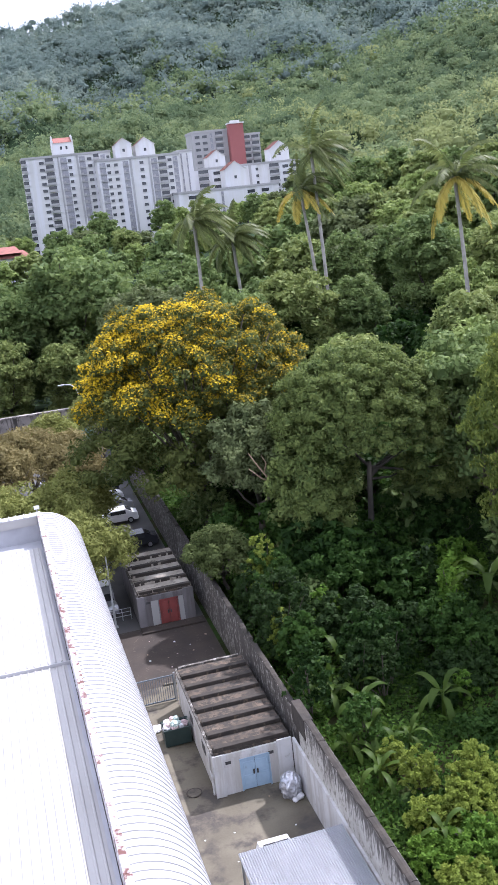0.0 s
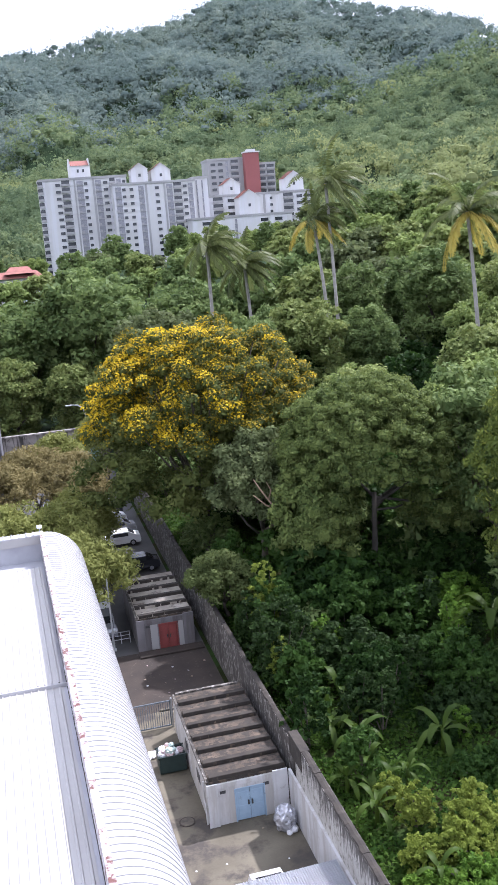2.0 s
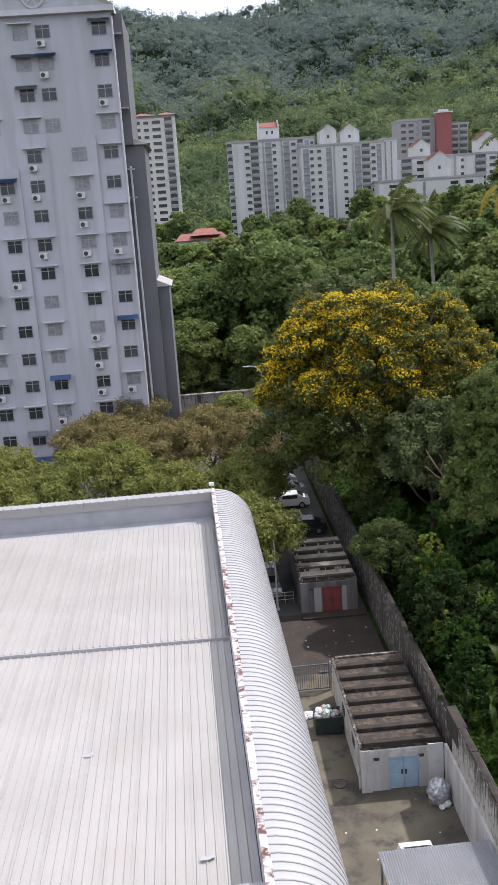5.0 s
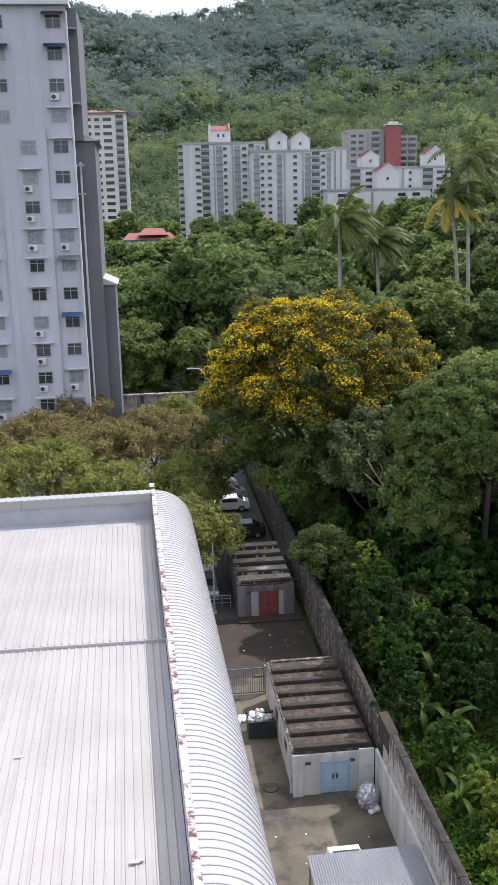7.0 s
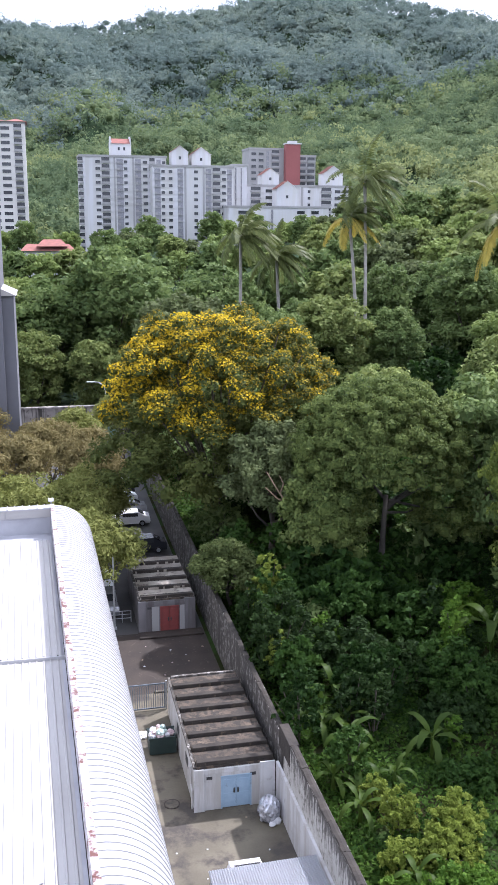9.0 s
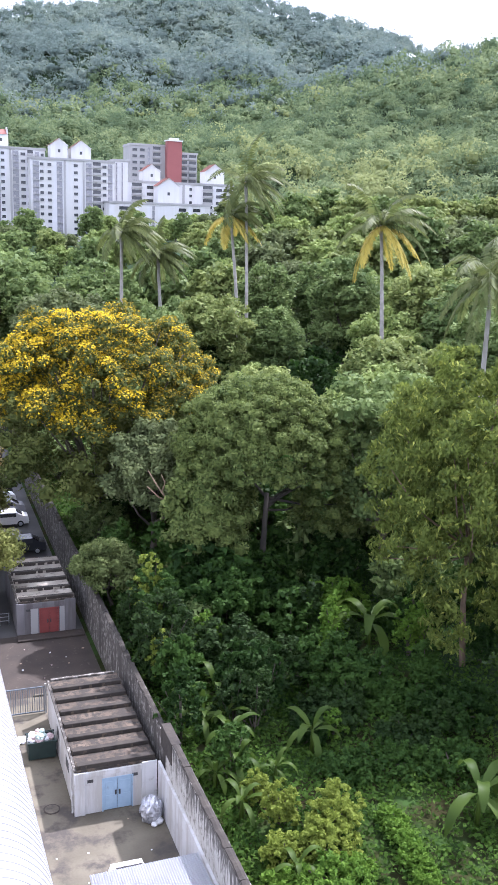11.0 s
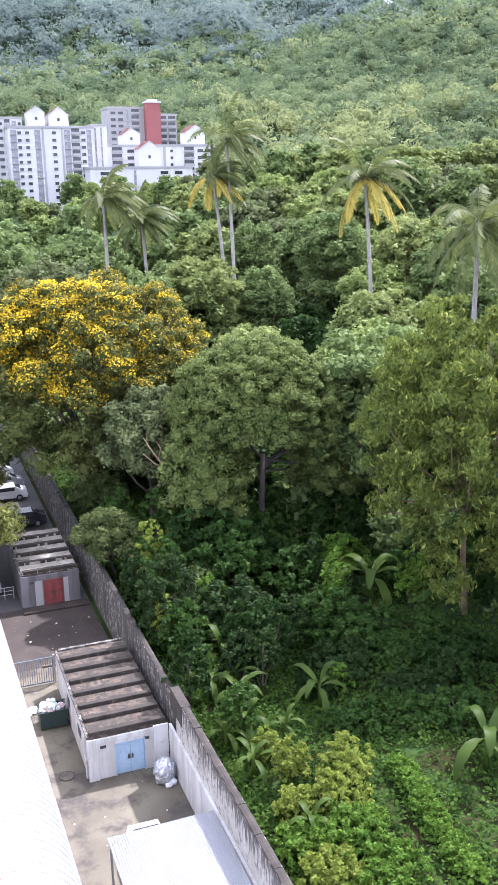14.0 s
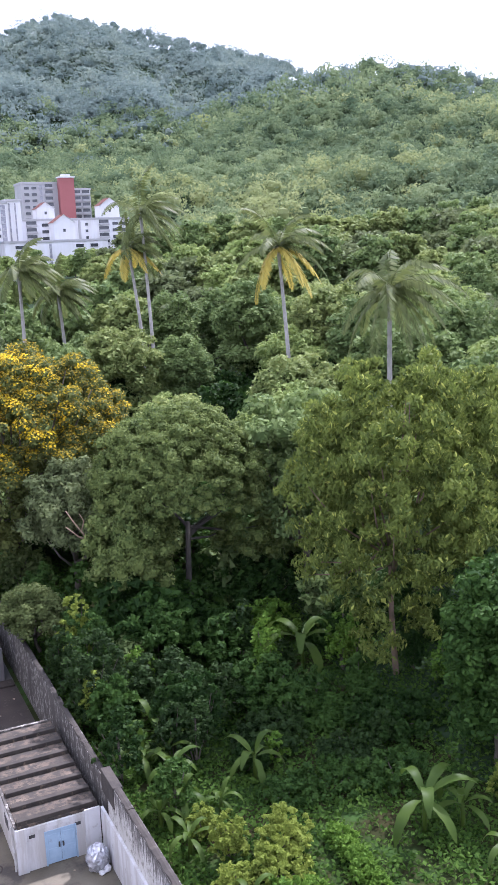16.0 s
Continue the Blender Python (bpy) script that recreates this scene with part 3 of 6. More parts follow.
# ---- walls of the yard ----
def retaining_wall():
    near = setting("wall_retaining", boxes((10.24, 10.62, 14, 39.4, -0.3, 4.50)), M_DRIPWALL, "tall pale concrete retaining wall with black drips", "wall")
    far = setting("wall_retaining_far", boxes((10.42, 10.74, 39.41, 105, -0.3, 3.78)), M_DARKWALL, "old dark retaining wall with pale flaking patches", "wall")
    pier = to_mesh("pier", boxes((10.21, 10.70, 38.22, 40.3, 3.4, 4.56), (10.40, 10.70, 38.22, 40.3, -0.2, 3.4), bevel=0.02), M_SLABLIP)
    part("pier", pier, M_DARKWALL, far)
    rng = random.Random(12)
    for k in range(45):
        y0 = 14 + 2.02 * k
        if 38 < y0 < 39.4:
            continue
        bm = bmesh.new()
        top = 4.50 if y0 < 38 else 3.78
        rows = []
        for i in range(9):
            y, e = y0 + 2.0 * i / 8, rng.uniform(-0.03, 0.03)
            z = top + 0.03 + rng.uniform(-0.02, 0.05)
            x0, x1 = (10.225, 10.63) if y0 < 38 else (10.405, 10.76)
            rows.append([bm.verts.new(p) for p in ((x0 + 0.3 * e, y, top - 0.04), (x0 + 0.05 + e, y, z), ((x0 + x1) / 2, y, z + 0.03), (x1 - 0.05 + e, y, z), (x1, y, top - 0.04))])
        for r0, r1 in zip(rows, rows[1:]):
            for q in range(4):
                bm.faces.new((r0[q], r0[q + 1], r1[q + 1], r1[q]))
        bm.faces.new(rows[0])
        bm.faces.new(rows[-1][::-1])
        part("coping", bm, M_SLABLIP, near if y0 < 38 else far)
    setting("wall_white", boxes((10.1, 10.236, 14, 40.38, -0.1, 2.45)), M_WHITEWALL, "white painted yard wall with grey stains", "wall")


retaining_wall()


# ---- sheds ----
def shed(name, at, width, depth, h, wall, doormat, label, door_x, dw, dh, n_ribs, panel, rear=0.0, strip=M_SLAB):
    """A flat-roofed brick shed with piers, a double door and a slab roof with cross ribs."""
    s = thing(name, at, label, "shed")
    t = 0.18
    part("front_wall", boxes((0, door_x, 0, t, 0, h), (door_x + dw, width, 0, t, 0, h), (door_x, door_x + dw, 0, t, dh, h)), wall, s)
    part("side_wall", boxes((0, t, t, depth, 0, h + 0.06)), wall, s)
    part("side_wall", boxes((width - t, width, t, depth, 0, h + 0.06)), wall, s)
    part("rear_wall", boxes((t, width - t, depth - t, depth, 0, h + rear)), M_DARKWALL, s)
    part("pier", boxes((-0.04, 0.5, -0.1, 0.0, 0, h + 0.03), bevel=0.01), panel, s)
    part("pier", boxes((width - 0.75, width + 0.04, -0.1, 0.0, 0, h + 0.10), bevel=0.01), panel, s)
    part("lintel", boxes((0.5, width - 0.75, -0.06, 0.0, h - 0.28, h - 0.02), bevel=0.01), panel, s)
    part("parapet", boxes((-0.05, 0.1, 0.0, depth, h + 0.06, h + 0.18), bevel=0.015), M_DARKWALL, s)
    roof = part("roof_slab", boxes((0.1, width, 0.02, depth - 0.02, h, h + 0.13)), M_SLAB, s, "mouldy brown roof slab")
    rng = random.Random(len(name) + int(at[1]))
    step = (depth - 0.25) / n_ribs
    for k in range(n_ribs):
        y0, y1 = 0.08 + step * k, 0.08 + step * (k + 1) - 0.05
        bm = bmesh.new()
        n = 18
        rows = []
        for i in range(n + 1):
            x = 0.12 + (width - 0.16) * i / n
            a, b = rng.uniform(-0.035, 0.035), rng.uniform(-0.02, 0.02)
            rows.append([bm.verts.new(p) for p in ((x, y0 + a, h + 0.13), (x, y0 + a, h + 0.33 + b), (x, y0 + 0.2 + a, h + 0.35 + b), (x, y0 + 0.34, h + 0.20 + b), (x, (y0 + y1) / 2, h + 0.16 + rng.uniform(0, 0.04)), (x, y1, h + 0.15))])
        for r0, r1 in zip(rows, rows[1:]):
            for q in range(5):
                bm.faces.new((r0[q], r0[q + 1], r1[q + 1], r1[q]))
        part("roof_strip", bm, strip, roof)
        part("roof_rib", boxes((0.14, width - 0.06, y0 - 0.02, y0 + rng.uniform(0.26, 0.34), h + 0.14, h + 0.375), bevel=0.02), M_SLABLIP, roof)
    frame_w = 0.07
    part("door_frame", boxes((door_x, door_x + frame_w, -0.03, t, 0, dh), (door_x + dw - frame_w, door_x + dw, -0.03, t, 0, dh), (door_x + frame_w, door_x + dw - frame_w, -0.03, t, dh - frame_w, dh)), doormat, s)
    half = (dw - 2 * frame_w) / 2
    for side in (0, 1):
        x0 = door_x + frame_w + side * half
        leaf = part("door", boxes((x0 + 0.008, x0 + half - 0.008, 0.03, 0.08, 0.03, dh - frame_w - 0.01), bevel=0.006), doormat, s)
        part("panel", boxes((x0 + 0.1, x0 + half - 0.1, 0.015, 0.03, 0.2, dh * 0.45), (x0 + 0.1, x0 + half - 0.1, 0.015, 0.03, dh * 0.55, dh - 0.25), bevel=0.005), doormat, leaf)
        part("handle", boxes((x0 + (half - 0.14 if side == 0 else 0.06), x0 + (half - 0.06 if side == 0 else 0.14), -0.03, 0.03, 0.85, 1.1)), M_DARK, leaf, "dark metal handle")
    part("vent", boxes((0.62, 0.92, -0.012, 0.0, h - 0.62, h - 0.45)), M_DARK, s)
    part("vent", boxes((width - 1.25, width - 0.95, -0.012, 0.0, h - 0.62, h - 0.45)), M_DARK, s)
    return s


near_shed = shed("shed", (5.89, 40.52, 0), 4.14, 9.9, 2.35, M_WHITEWALL, M_BLUEDOOR, "white painted shed with blue double door", 1.36, 1.6, 1.86, 7, M_WHITEWALL, 0.25)
for y0 in (2.0, 5.2):
    part("side_window", boxes((-0.015, 0.0, y0, y0 + 0.9, 1.2, 1.75)), M_DARK, near_shed)
part("drain_pipe", tube(bmesh.new(), [(-0.08, 0.7, 2.2), (-0.08, 0.7, 1.2), (-0.08, 0.4, 1.0), (-0.08, 0.3, 0.0)], 0.05), M_WHITEWALL, near_shed)
# The far shed's pale strips stand for sun falling on its roof.
far_shed = shed("shed", (5.38, 62.4, 0), 4.1, 9.0, 2.45, M_GREYPAINT, M_REDDOOR, "grey painted shed with red door under trees", 1.55, 1.4, 2.0, 5, M_GREYPAINT, strip=M_PALEROOF)
for x0 in (0.95, 3.0):
    part("pale_panel", boxes((x0, x0 + 0.52, -0.03, 0.0, 0.02, 2.0)), M_FARGREY, far_shed, "whitewashed strip beside the door")
far_shed.children[3].name = "rear_wall"
setting("kerb", boxes((5.3, 10.0, 61.3, 62.3, 0.0, 0.14), bevel=0.02), M_BROWN, "low stained concrete step before the shed", "kerb")
setting("kerb_yard", boxes((5.4, 10.0, 53.25, 53.45, 0.0, 0.12), bevel=0.02), M_CONC, "low concrete kerb across the yard", "kerb")


# ---- white building with the curved roof edge ----
BX0, BX1, BY0, BY1 = -27.0, -0.45, 22.6, 62.4


def warehouse():
    w = thing("warehouse", (0.20, 22.6, 0), "long white metal-roofed building with curved roof edge", "building", turn=0.95)
    L = BY1 - BY0
    part("wall", boxes((0, 2.5, -13.6, -13.3, 0, 7.4), (0, 2.5, L - 0.3, L, 0, 7.4), (2.2, 2.5, -13.3, L - 0.3, 0, 7.4), (-26.5, 0, 0, 0.3, 0, 9.4), (-26.5, 0, L - 0.3, L, 0, 9.9), (-26.5, -26.2, 0.3, L - 0.3, 0, 9.4)), M_WHITEWALL, w)
    # curved edge: one sheet is one ring of it
    a, b, zc, pitch, n = 2.56, 2.75, 7.45, 0.4, 14
    bm = bmesh.new()

    def ring(y, d):
        pts = [((a + d) * math.sin(t), y, zc + (b + d) * math.cos(t)) for t in (math.pi * 0.53 * k / n for k in range(n + 1))]
        return [bm.verts.new(p) for p in pts]
    prof = [(0.0, 0.0), (0.12, 0.035), (0.28, 0.035), (0.4, 0.0)]
    rows = [ring(y, d) for y, d in prof]
    for r0, r1 in zip(rows, rows[1:]):
        for k in range(n):
            bm.faces.new((r0[k], r0[k + 1], r1[k + 1], r1[k]))
    sheet = to_mesh("curved_sheet", bm, M_BARREL, True)
    bm = bmesh.new()
    rows = [ring(y, d) for y, d in ((-0.035, 0.002), (-0.02, 0.04), (0.028, 0.04), (0.035, 0.002))]
    for r0, r1 in zip(rows, rows[1:]):
        for k in range(n):
            bm.faces.new((r0[k], r0[k + 1], r1[k + 1], r1[k]))
    lap = to_mesh("lap_joint", bm, M_GROOVE)
    for k in range(-34, int(L / pitch)):
        s = part("curved_sheet", sheet, M_BARREL, w, at=(0.12, k * pitch, 0))
        part("lap_joint", lap, M_GROOVE, s)
    # end closure of the curve
    bm = bmesh.new()
    ys = int(L / pitch) * pitch
    fan = [bm.verts.new((0.12 + a * math.sin(t), ys, zc + b * math.cos(t))) for t in (math.pi * 0.5 * k / n for k in range(n + 1))]
    c = bm.verts.new((0.12, ys, zc))
    for p, q in zip(fan, fan[1:]):
        bm.faces.new((c, p, q))
    part("end_sheet", bm, M_BARREL, w)
    # flashing along the inside of the curve
    rng = random.Random(4)
    k, y = 0, -13.6
    while y < L - 0.6:
        l = min(2.4, L - y)
        part("flashing", boxes((-0.10, 0.16 + rng.uniform(-0.02, 0.02), y + 0.01, y + l - 0.01, 10.14, 10.235 + rng.uniform(0, 0.02)), (-0.10, -0.07, y + 0.01, y + l - 0.01, 8.75, 10.14)), M_RUST, w, "white flashing with peeling rust")
        y += l
    part("gutter", boxes((-0.34, -0.12, -13, L - 3.2, 8.55, 8.62)), M_GUTTER, w, "grey box gutter")
    # far edge: cap, inner wall and gutter
    part("parapet_wall", boxes((-26.5, 0.0, L - 0.5, L - 0.32, 8.2, 10.05)), M_GUTTER, w)
    capm = to_mesh("cap_sheet", boxes((0.0, 0.98, L - 0.62, L + 0.25, 10.05, 10.13), (0.0, 0.07, L - 0.63, L + 0.26, 10.13, 10.19), (0.47, 0.53, L - 0.63, L + 0.26, 10.13, 10.19)), M_BARREL)
    facia = to_mesh("facia", boxes((0.01, 2.93, L - 0.60, L - 0.52, 9.5, 10.05)), M_ROOF)
    for k in range(26):
        part("cap_sheet", capm, M_BARREL, w, at=(-0.55 - 1.0 * k - 0.45, 0, 0))
    for k in range(8):
        part("facia", facia, M_ROOF, w, at=(-3.1 - 2.95 * k, 0, 0))
    part("gutter", boxes((-26.2, -0.1, L - 2.6, L - 0.5, 8.2, 8.3)), M_GUTTER, w, "dark grey roof trough")
    # near edge
    part("front_cap", boxes((-26.5, -0.1, -0.1, 0.45, 9.4, 9.52)), M_BARREL, w)
    # ribbed sheets of the low roof, in two courses
    def ribbed(length, z0, z1):
        bm = bmesh.new()
        xs = [(0.0, 0), (0.10, 0), (0.13, 0.045), (0.18, 0.045), (0.21, 0), (0.43, 0), (0.46, 0.045), (0.51, 0.045), (0.54, 0), (0.76, 0), (0.79, 0.045), (0.84, 0.045), (0.87, 0), (0.995, 0)]
        rows = [[bm.verts.new((x, y, z + d)) for x, d in xs] for y, z in ((0, z0), (length, z1))]
        for k in range(len(xs) - 1):
            bm.faces.new((rows[0][k], rows[0][k + 1], rows[1][k + 1], rows[1][k]))
        return to_mesh("roof_sheet", bm, M_ROOF)
    seam = 18.8
    near_s, far_s = ribbed(seam - 0.5, 8.64, 8.64), ribbed(L - 3.6 - seam, 8.80, 8.80)
    for k in range(26):
        rise = 0.012 * k
        part("roof_sheet", near_s, M_ROOF, w, at=(-1.28 - k, 0.6, rise))
        part("roof_sheet", far_s, M_ROOF, w, at=(-1.28 - k, seam + 0.15, rise))
    for k in range(-1, 26):
        part("roof_step", boxes((-1.285 - k, -0.285 - k, seam + 0.04, seam + 0.149, 8.6, 8.805 + 0.012 * k)), M_BARREL, w)
    for px, py in ((-8.0, 26.0), (-6.5, 9.5), (-2.0, 2.7)):
        part("roof_patch", boxes((px, px + 0.32, py, py + 0.16, 8.84 if py > seam else 8.72, 8.90 if py > seam else 8.76), (px + 0.2, px + 0.45, py + 0.08, py + 0.24, 8.84 if py > seam else 8.72, 8.88 if py > seam else 8.75)), M_GUTTER, w, "torn grey patch on the roof")
    part("roof_under", boxes((-26.2, -0.62, 0.5, L - 3.6, 8.42, 8.52)), M_GUTTER, w)
    return w


warehouse()
fl = thing("floodlight", (-0.5, 62.0, 10.1), "small white floodlight on the roof corner", "lamp")
part("stem", tube(bmesh.new(), [(0, 0, 0), (0, 0, 0.45)], 0.03), M_GALV, fl)
part("head", boxes((-0.18, 0.18, -0.12, 0.06, 0.45, 0.68), bevel=0.03), M_CARW, fl)


# ---- lean-to by the wall ----
def carport():
    c = thing("carport", (5.2, 22.0, 0), "white ribbed metal carport roof on posts", "carport")
    bm = bmesh.new()
    n = 44
    xs = []
    for k in range(n):
        x = 4.75 * k / n
        xs += [(x, 0), (x + 0.05, 0.03), (x + 0.075, 0.03)]
    rows = [[bm.verts.new((x, y, 2.62 + d + 0.012 * x)) for x, d in xs] for y in (0, 10.6)]
    for k in range(len(xs) - 1):
        bm.faces.new((rows[0][k], rows[0][k + 1], rows[1][k + 1], rows[1][k]))
    bmesh.ops.solidify(bm, geom=bm.faces[:], thickness=0.01)
    part("roof_sheet", bm, M_CARPORT, c)
    part("beam", boxes((0.02, 4.6, 10.35, 10.45, 2.45, 2.58)), M_GALV, c)
    part("beam", boxes((0.02, 4.6, 0.15, 0.25, 2.45, 2.58)), M_GALV, c)
    for x in (0.1, 4.5):
        for y in (0.2, 5.3, 10.4):
            part("post", boxes((x - 0.05, x + 0.05, y - 0.05, y + 0.05, 0, 2.46)), M_GALV, c)


carport()


# ---- cars ----
def car(at, turn, paint, label, van=False):
    c = thing("van" if van else "car", at, label, "van" if van else "car", turn=turn)
    prof = [(-2.1, 0.35), (-2.15, 0.7), (-1.95, 0.92), (-1.1, 1.0), (-0.55, 1.42), (0.9, 1.46), (1.55, 1.08), (2.05, 0.98), (2.12, 0.6), (2.05, 0.35)]
    if van:
        prof = [(-2.2, 0.35), (-2.25, 0.8), (-1.9, 1.05), (-1.45, 1.75), (-1.1, 1.86), (1.9, 1.88), (2.15, 1.8), (2.2, 1.0), (2.2, 0.6), (2.15, 0.35)]
    bm = bmesh.new()
    rings = []
    for y, inset in ((-0.82, 0.0), (-0.72, 1.0), (0.72, 1.0), (0.82, 0.0)):
        ring = []
        for x, z in prof:
            q = 0.86 if (abs(y) > 0.75 and z > 0.95) else 1.0
            ring.append(bm.verts.new((x, y * (q if z > 0.95 else 1.0), z - (0.04 if abs(y) > 0.75 else 0))))
        rings.append(ring)
    for a, b in zip(rings, rings[1:]):
        for k in range(len(prof)):
            bm.faces.new((a[k], a[(k + 1) % len(prof)], b[(k + 1) % len(prof)], b[k]))
    bm.faces.new(rings[0])
    bm.faces.new(rings[-1][::-1])
    part("body", bm, paint, c)
    zt = prof[4][1]
    ws = [(-1.08, 1.02), (-0.58, 1.40)] if not van else [(-1.86, 1.12), (-1.47, 1.72)]
    for nm, (p, q) in (("windscreen", ws), ("rear_window", [(1.52, 1.12), (0.95, 1.43)] if not van else [(2.21, 1.15), (2.17, 1.7)])):
        bm = bmesh.new()
        d = 0.025 if p[0] < 0 else -0.025
        vs = [bm.verts.new((p[0] - d, -0.62, p[1] + 0.02)), bm.verts.new((p[0] - d, 0.62, p[1] + 0.02)), bm.verts.new((q[0] - d, 0.58, q[1] + 0.02)), bm.verts.new((q[0] - d, -0.58, q[1] + 0.02))]
        bm.faces.new(vs)
        bmesh.ops.solidify(bm, geom=bm.faces[:], thickness=0.015)
        part(nm, bm, M_GLASS, c)
    top = zt - 0.06
    for s in (-1, 1):
        part("side_window", boxes((-0.6, 0.9, s * 0.735 - 0.012, s * 0.735 + 0.012, 1.02, top)) if not van else boxes((-1.3, 1.8, s * 0.73 - 0.012, s * 0.73 + 0.012, 1.15, top - 0.1)), M_GLASS, c)
        for x in (-1.35, 1.3):
            wheel = part("wheel", tube(bmesh.new(), [(x, s * 0.62, 0.31), (x, s * 0.83, 0.31)], 0.31, 14), M_TYRE, c)
            part("rim", tube(bmesh.new(), [(x, s * 0.825, 0.31), (x, s * 0.845, 0.31)], 0.19, 10), M_GALV, wheel)
        part("headlight", boxes((-2.17, -2.1, s * 0.6 - 0.15, s * 0.6 + 0.15, 0.66, 0.78)), M_LAMP, c)
    return c


car((7.3, 33.1, 0), 90, M_CARW, "white car parked half under the carport")
car((3.4, 67.5, 0), 90, M_CARS, "silver parked car beside the far shed")
car((3.2, 72.0, 0), 95, M_CARW, "white parked car under trees")
car((7.6, 80.0, 0), 0, M_CARD, "dark parked car behind the far shed")
for k in range(9):
    car((7.0 - 0.25 * k + (k % 2) * 0.3, 88.0 + 3.6 * k, 0), 4 * (k % 3), (M_CARW, M_CARS, M_CARW, M_CARD)[k % 4], ("white", "silver", "white", "dark")[k % 4] + " parked car in the lane row")
for k in range(5):
    car((1.2, 86.0 + 5.0 * k, 0), 85, (M_CARS, M_CARW)[k % 2], ("silver", "white")[k % 2] + " parked car under the trees")


# ---- the near tower ----
def tower():
    t = thing("apartment_tower", (-22, 102, 0), "tall grey-mauve apartment tower with rows of windows", "apartment building")
    ox, oy = -22, 102
    top = 48.0

    def w(x0, x1, y0, y1, z0, z1):
        return (x0 - ox, x1 - ox, y0 - oy, y1 - oy, z0, z1)
    part("wall", boxes(w(-46, -6.35, 95, 110, 0, top)), M_TOWER, t)
    part("wall_fin", boxes(w(-13.4, -8.9, 94.72, 95, 0, 37.0)), M_TOWER, t)
    part("wall_fin", boxes(w(-22.5, -16.6, 94.72, 95, 0, 34.4)), M_TOWER, t)
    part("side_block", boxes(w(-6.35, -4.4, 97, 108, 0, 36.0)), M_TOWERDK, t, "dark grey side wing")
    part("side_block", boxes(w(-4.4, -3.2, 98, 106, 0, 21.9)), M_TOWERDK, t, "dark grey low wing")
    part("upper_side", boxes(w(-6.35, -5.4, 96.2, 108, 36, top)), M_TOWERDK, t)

    def lean_roof(x0, x1, y0, y1, z, h):
        bm = bmesh.new()
        v = [bm.verts.new((x - ox, y - oy, zz)) for x, y, zz in ((x0, y0, z), (x1, y0, z), (x1, y1, z), (x0, y1, z), (x0, y0, z + h), (x0, y1, z + h))]
        for f in ((0, 1, 2, 3), (0, 4, 5, 3), (4, 1, 2, 5), (0, 1, 4), (3, 2, 5)):
            bm.faces.new([v[i] for i in f])
        return bm
    part("side_roof", lean_roof(-6.35, -4.0, 96.7, 108.3, 36.0, 1.0), M_ROOF, t, "white metal lean-to roof")
    part("side_roof", lean_roof(-4.4, -2.9, 97.7, 106.3, 21.9, 0.7), M_ROOF, t, "white metal lean-to roof")
    part("cornice", boxes(w(-46.3, -6.0, 94.4, 110.3, top, top + 0.5)), M_TRIM, t)
    for gx in (-13.4, -31.0):
        bm = bmesh.new()
        y0, y1 = 94.5 - oy, 104 - oy
        v = [bm.verts.new((x - ox, y, z)) for y in (y0, y1) for x, z in ((gx - 6.9, top + 0.5), (gx, top + 3.6), (gx + 6.9, top + 0.5))]
        for f in ((0, 2, 1), (3, 4, 5), (0, 1, 4, 3), (1, 2, 5, 4), (0, 3, 5, 2)):
            bm.faces.new([v[i] for i in f])
        part("gable", bm, M_TOWER, t)
        bm = bmesh.new()
        c = (gx - ox, 94.42 - oy, top + 1.55)
        tube(bm, [(c[0] + 1.0 * math.cos(a), c[1], c[2] + 1.0 * math.sin(a)) for a in (2 * math.pi * k / 20 for k in range(21))], 0.1, 6)
        for k in range(4):
            a = math.pi * k / 4 + 0.2
            tube(bm, [(c[0] - 1.35 * math.cos(a), c[1], c[2] - 1.0 * math.sin(a)), (c[0] + 1.35 * math.cos(a), c[1], c[2] + 1.35 * math.sin(a))], 0.08, 5)
        part("gable_ornament", bm, M_TRIM, t)
        bm = bmesh.new()
        for s in (-1, 1):
            v = [bm.verts.new((gx - ox + s * u, y, top + 0.62 + z)) for y in (y0 - 0.4, y1) for u, z in ((7.4, -0.1), (0.0, 3.25))]
            bm.faces.new((v[0], v[1], v[3], v[2]))
        bmesh.ops.solidify(bm, geom=bm.faces[:], thickness=0.12)
        part("gable_roof", bm, M_ROOF, t, "white metal roof")
    # windows, floor by floor
    fw, fh = 1.46, 1.25
    fr = to_mesh("window", ring_frame(0, fw, 0, fh, 0.07, -0.05, 0.03), M_FRAME)
    mullion = to_mesh("mullion", boxes((fw / 2 - 0.035, fw / 2 + 0.035, -0.04, 0.0, 0.07, fh - 0.07)), M_FRAME)
    transom = to_mesh("transom", boxes((0.07, fw - 0.07, -0.045, -0.012, fh * 0.68, fh * 0.68 + 0.05)), M_FRAME)
    panes = [to_mesh("pane", boxes((0.07, fw - 0.07, -0.012, 0.02, 0.07, fh - 0.07)), m) for m in (M_GLASS, M_CURT)]
    ledge = to_mesh("hood", boxes((-0.35, fw + 0.35, -0.45, 0.0, fh + 0.12, fh + 0.22)), M_TRIM)
    ac = to_mesh("aircon", boxes((0.1, 0.9, -0.42, -0.08, -0.75, -0.15), bevel=0.03), M_AC)
    fan = to_mesh("fan", tube(bmesh.new(), [(0.38, -0.425, -0.45), (0.38, -0.435, -0.45)], 0.22, 12), M_DARK)
    awns = []
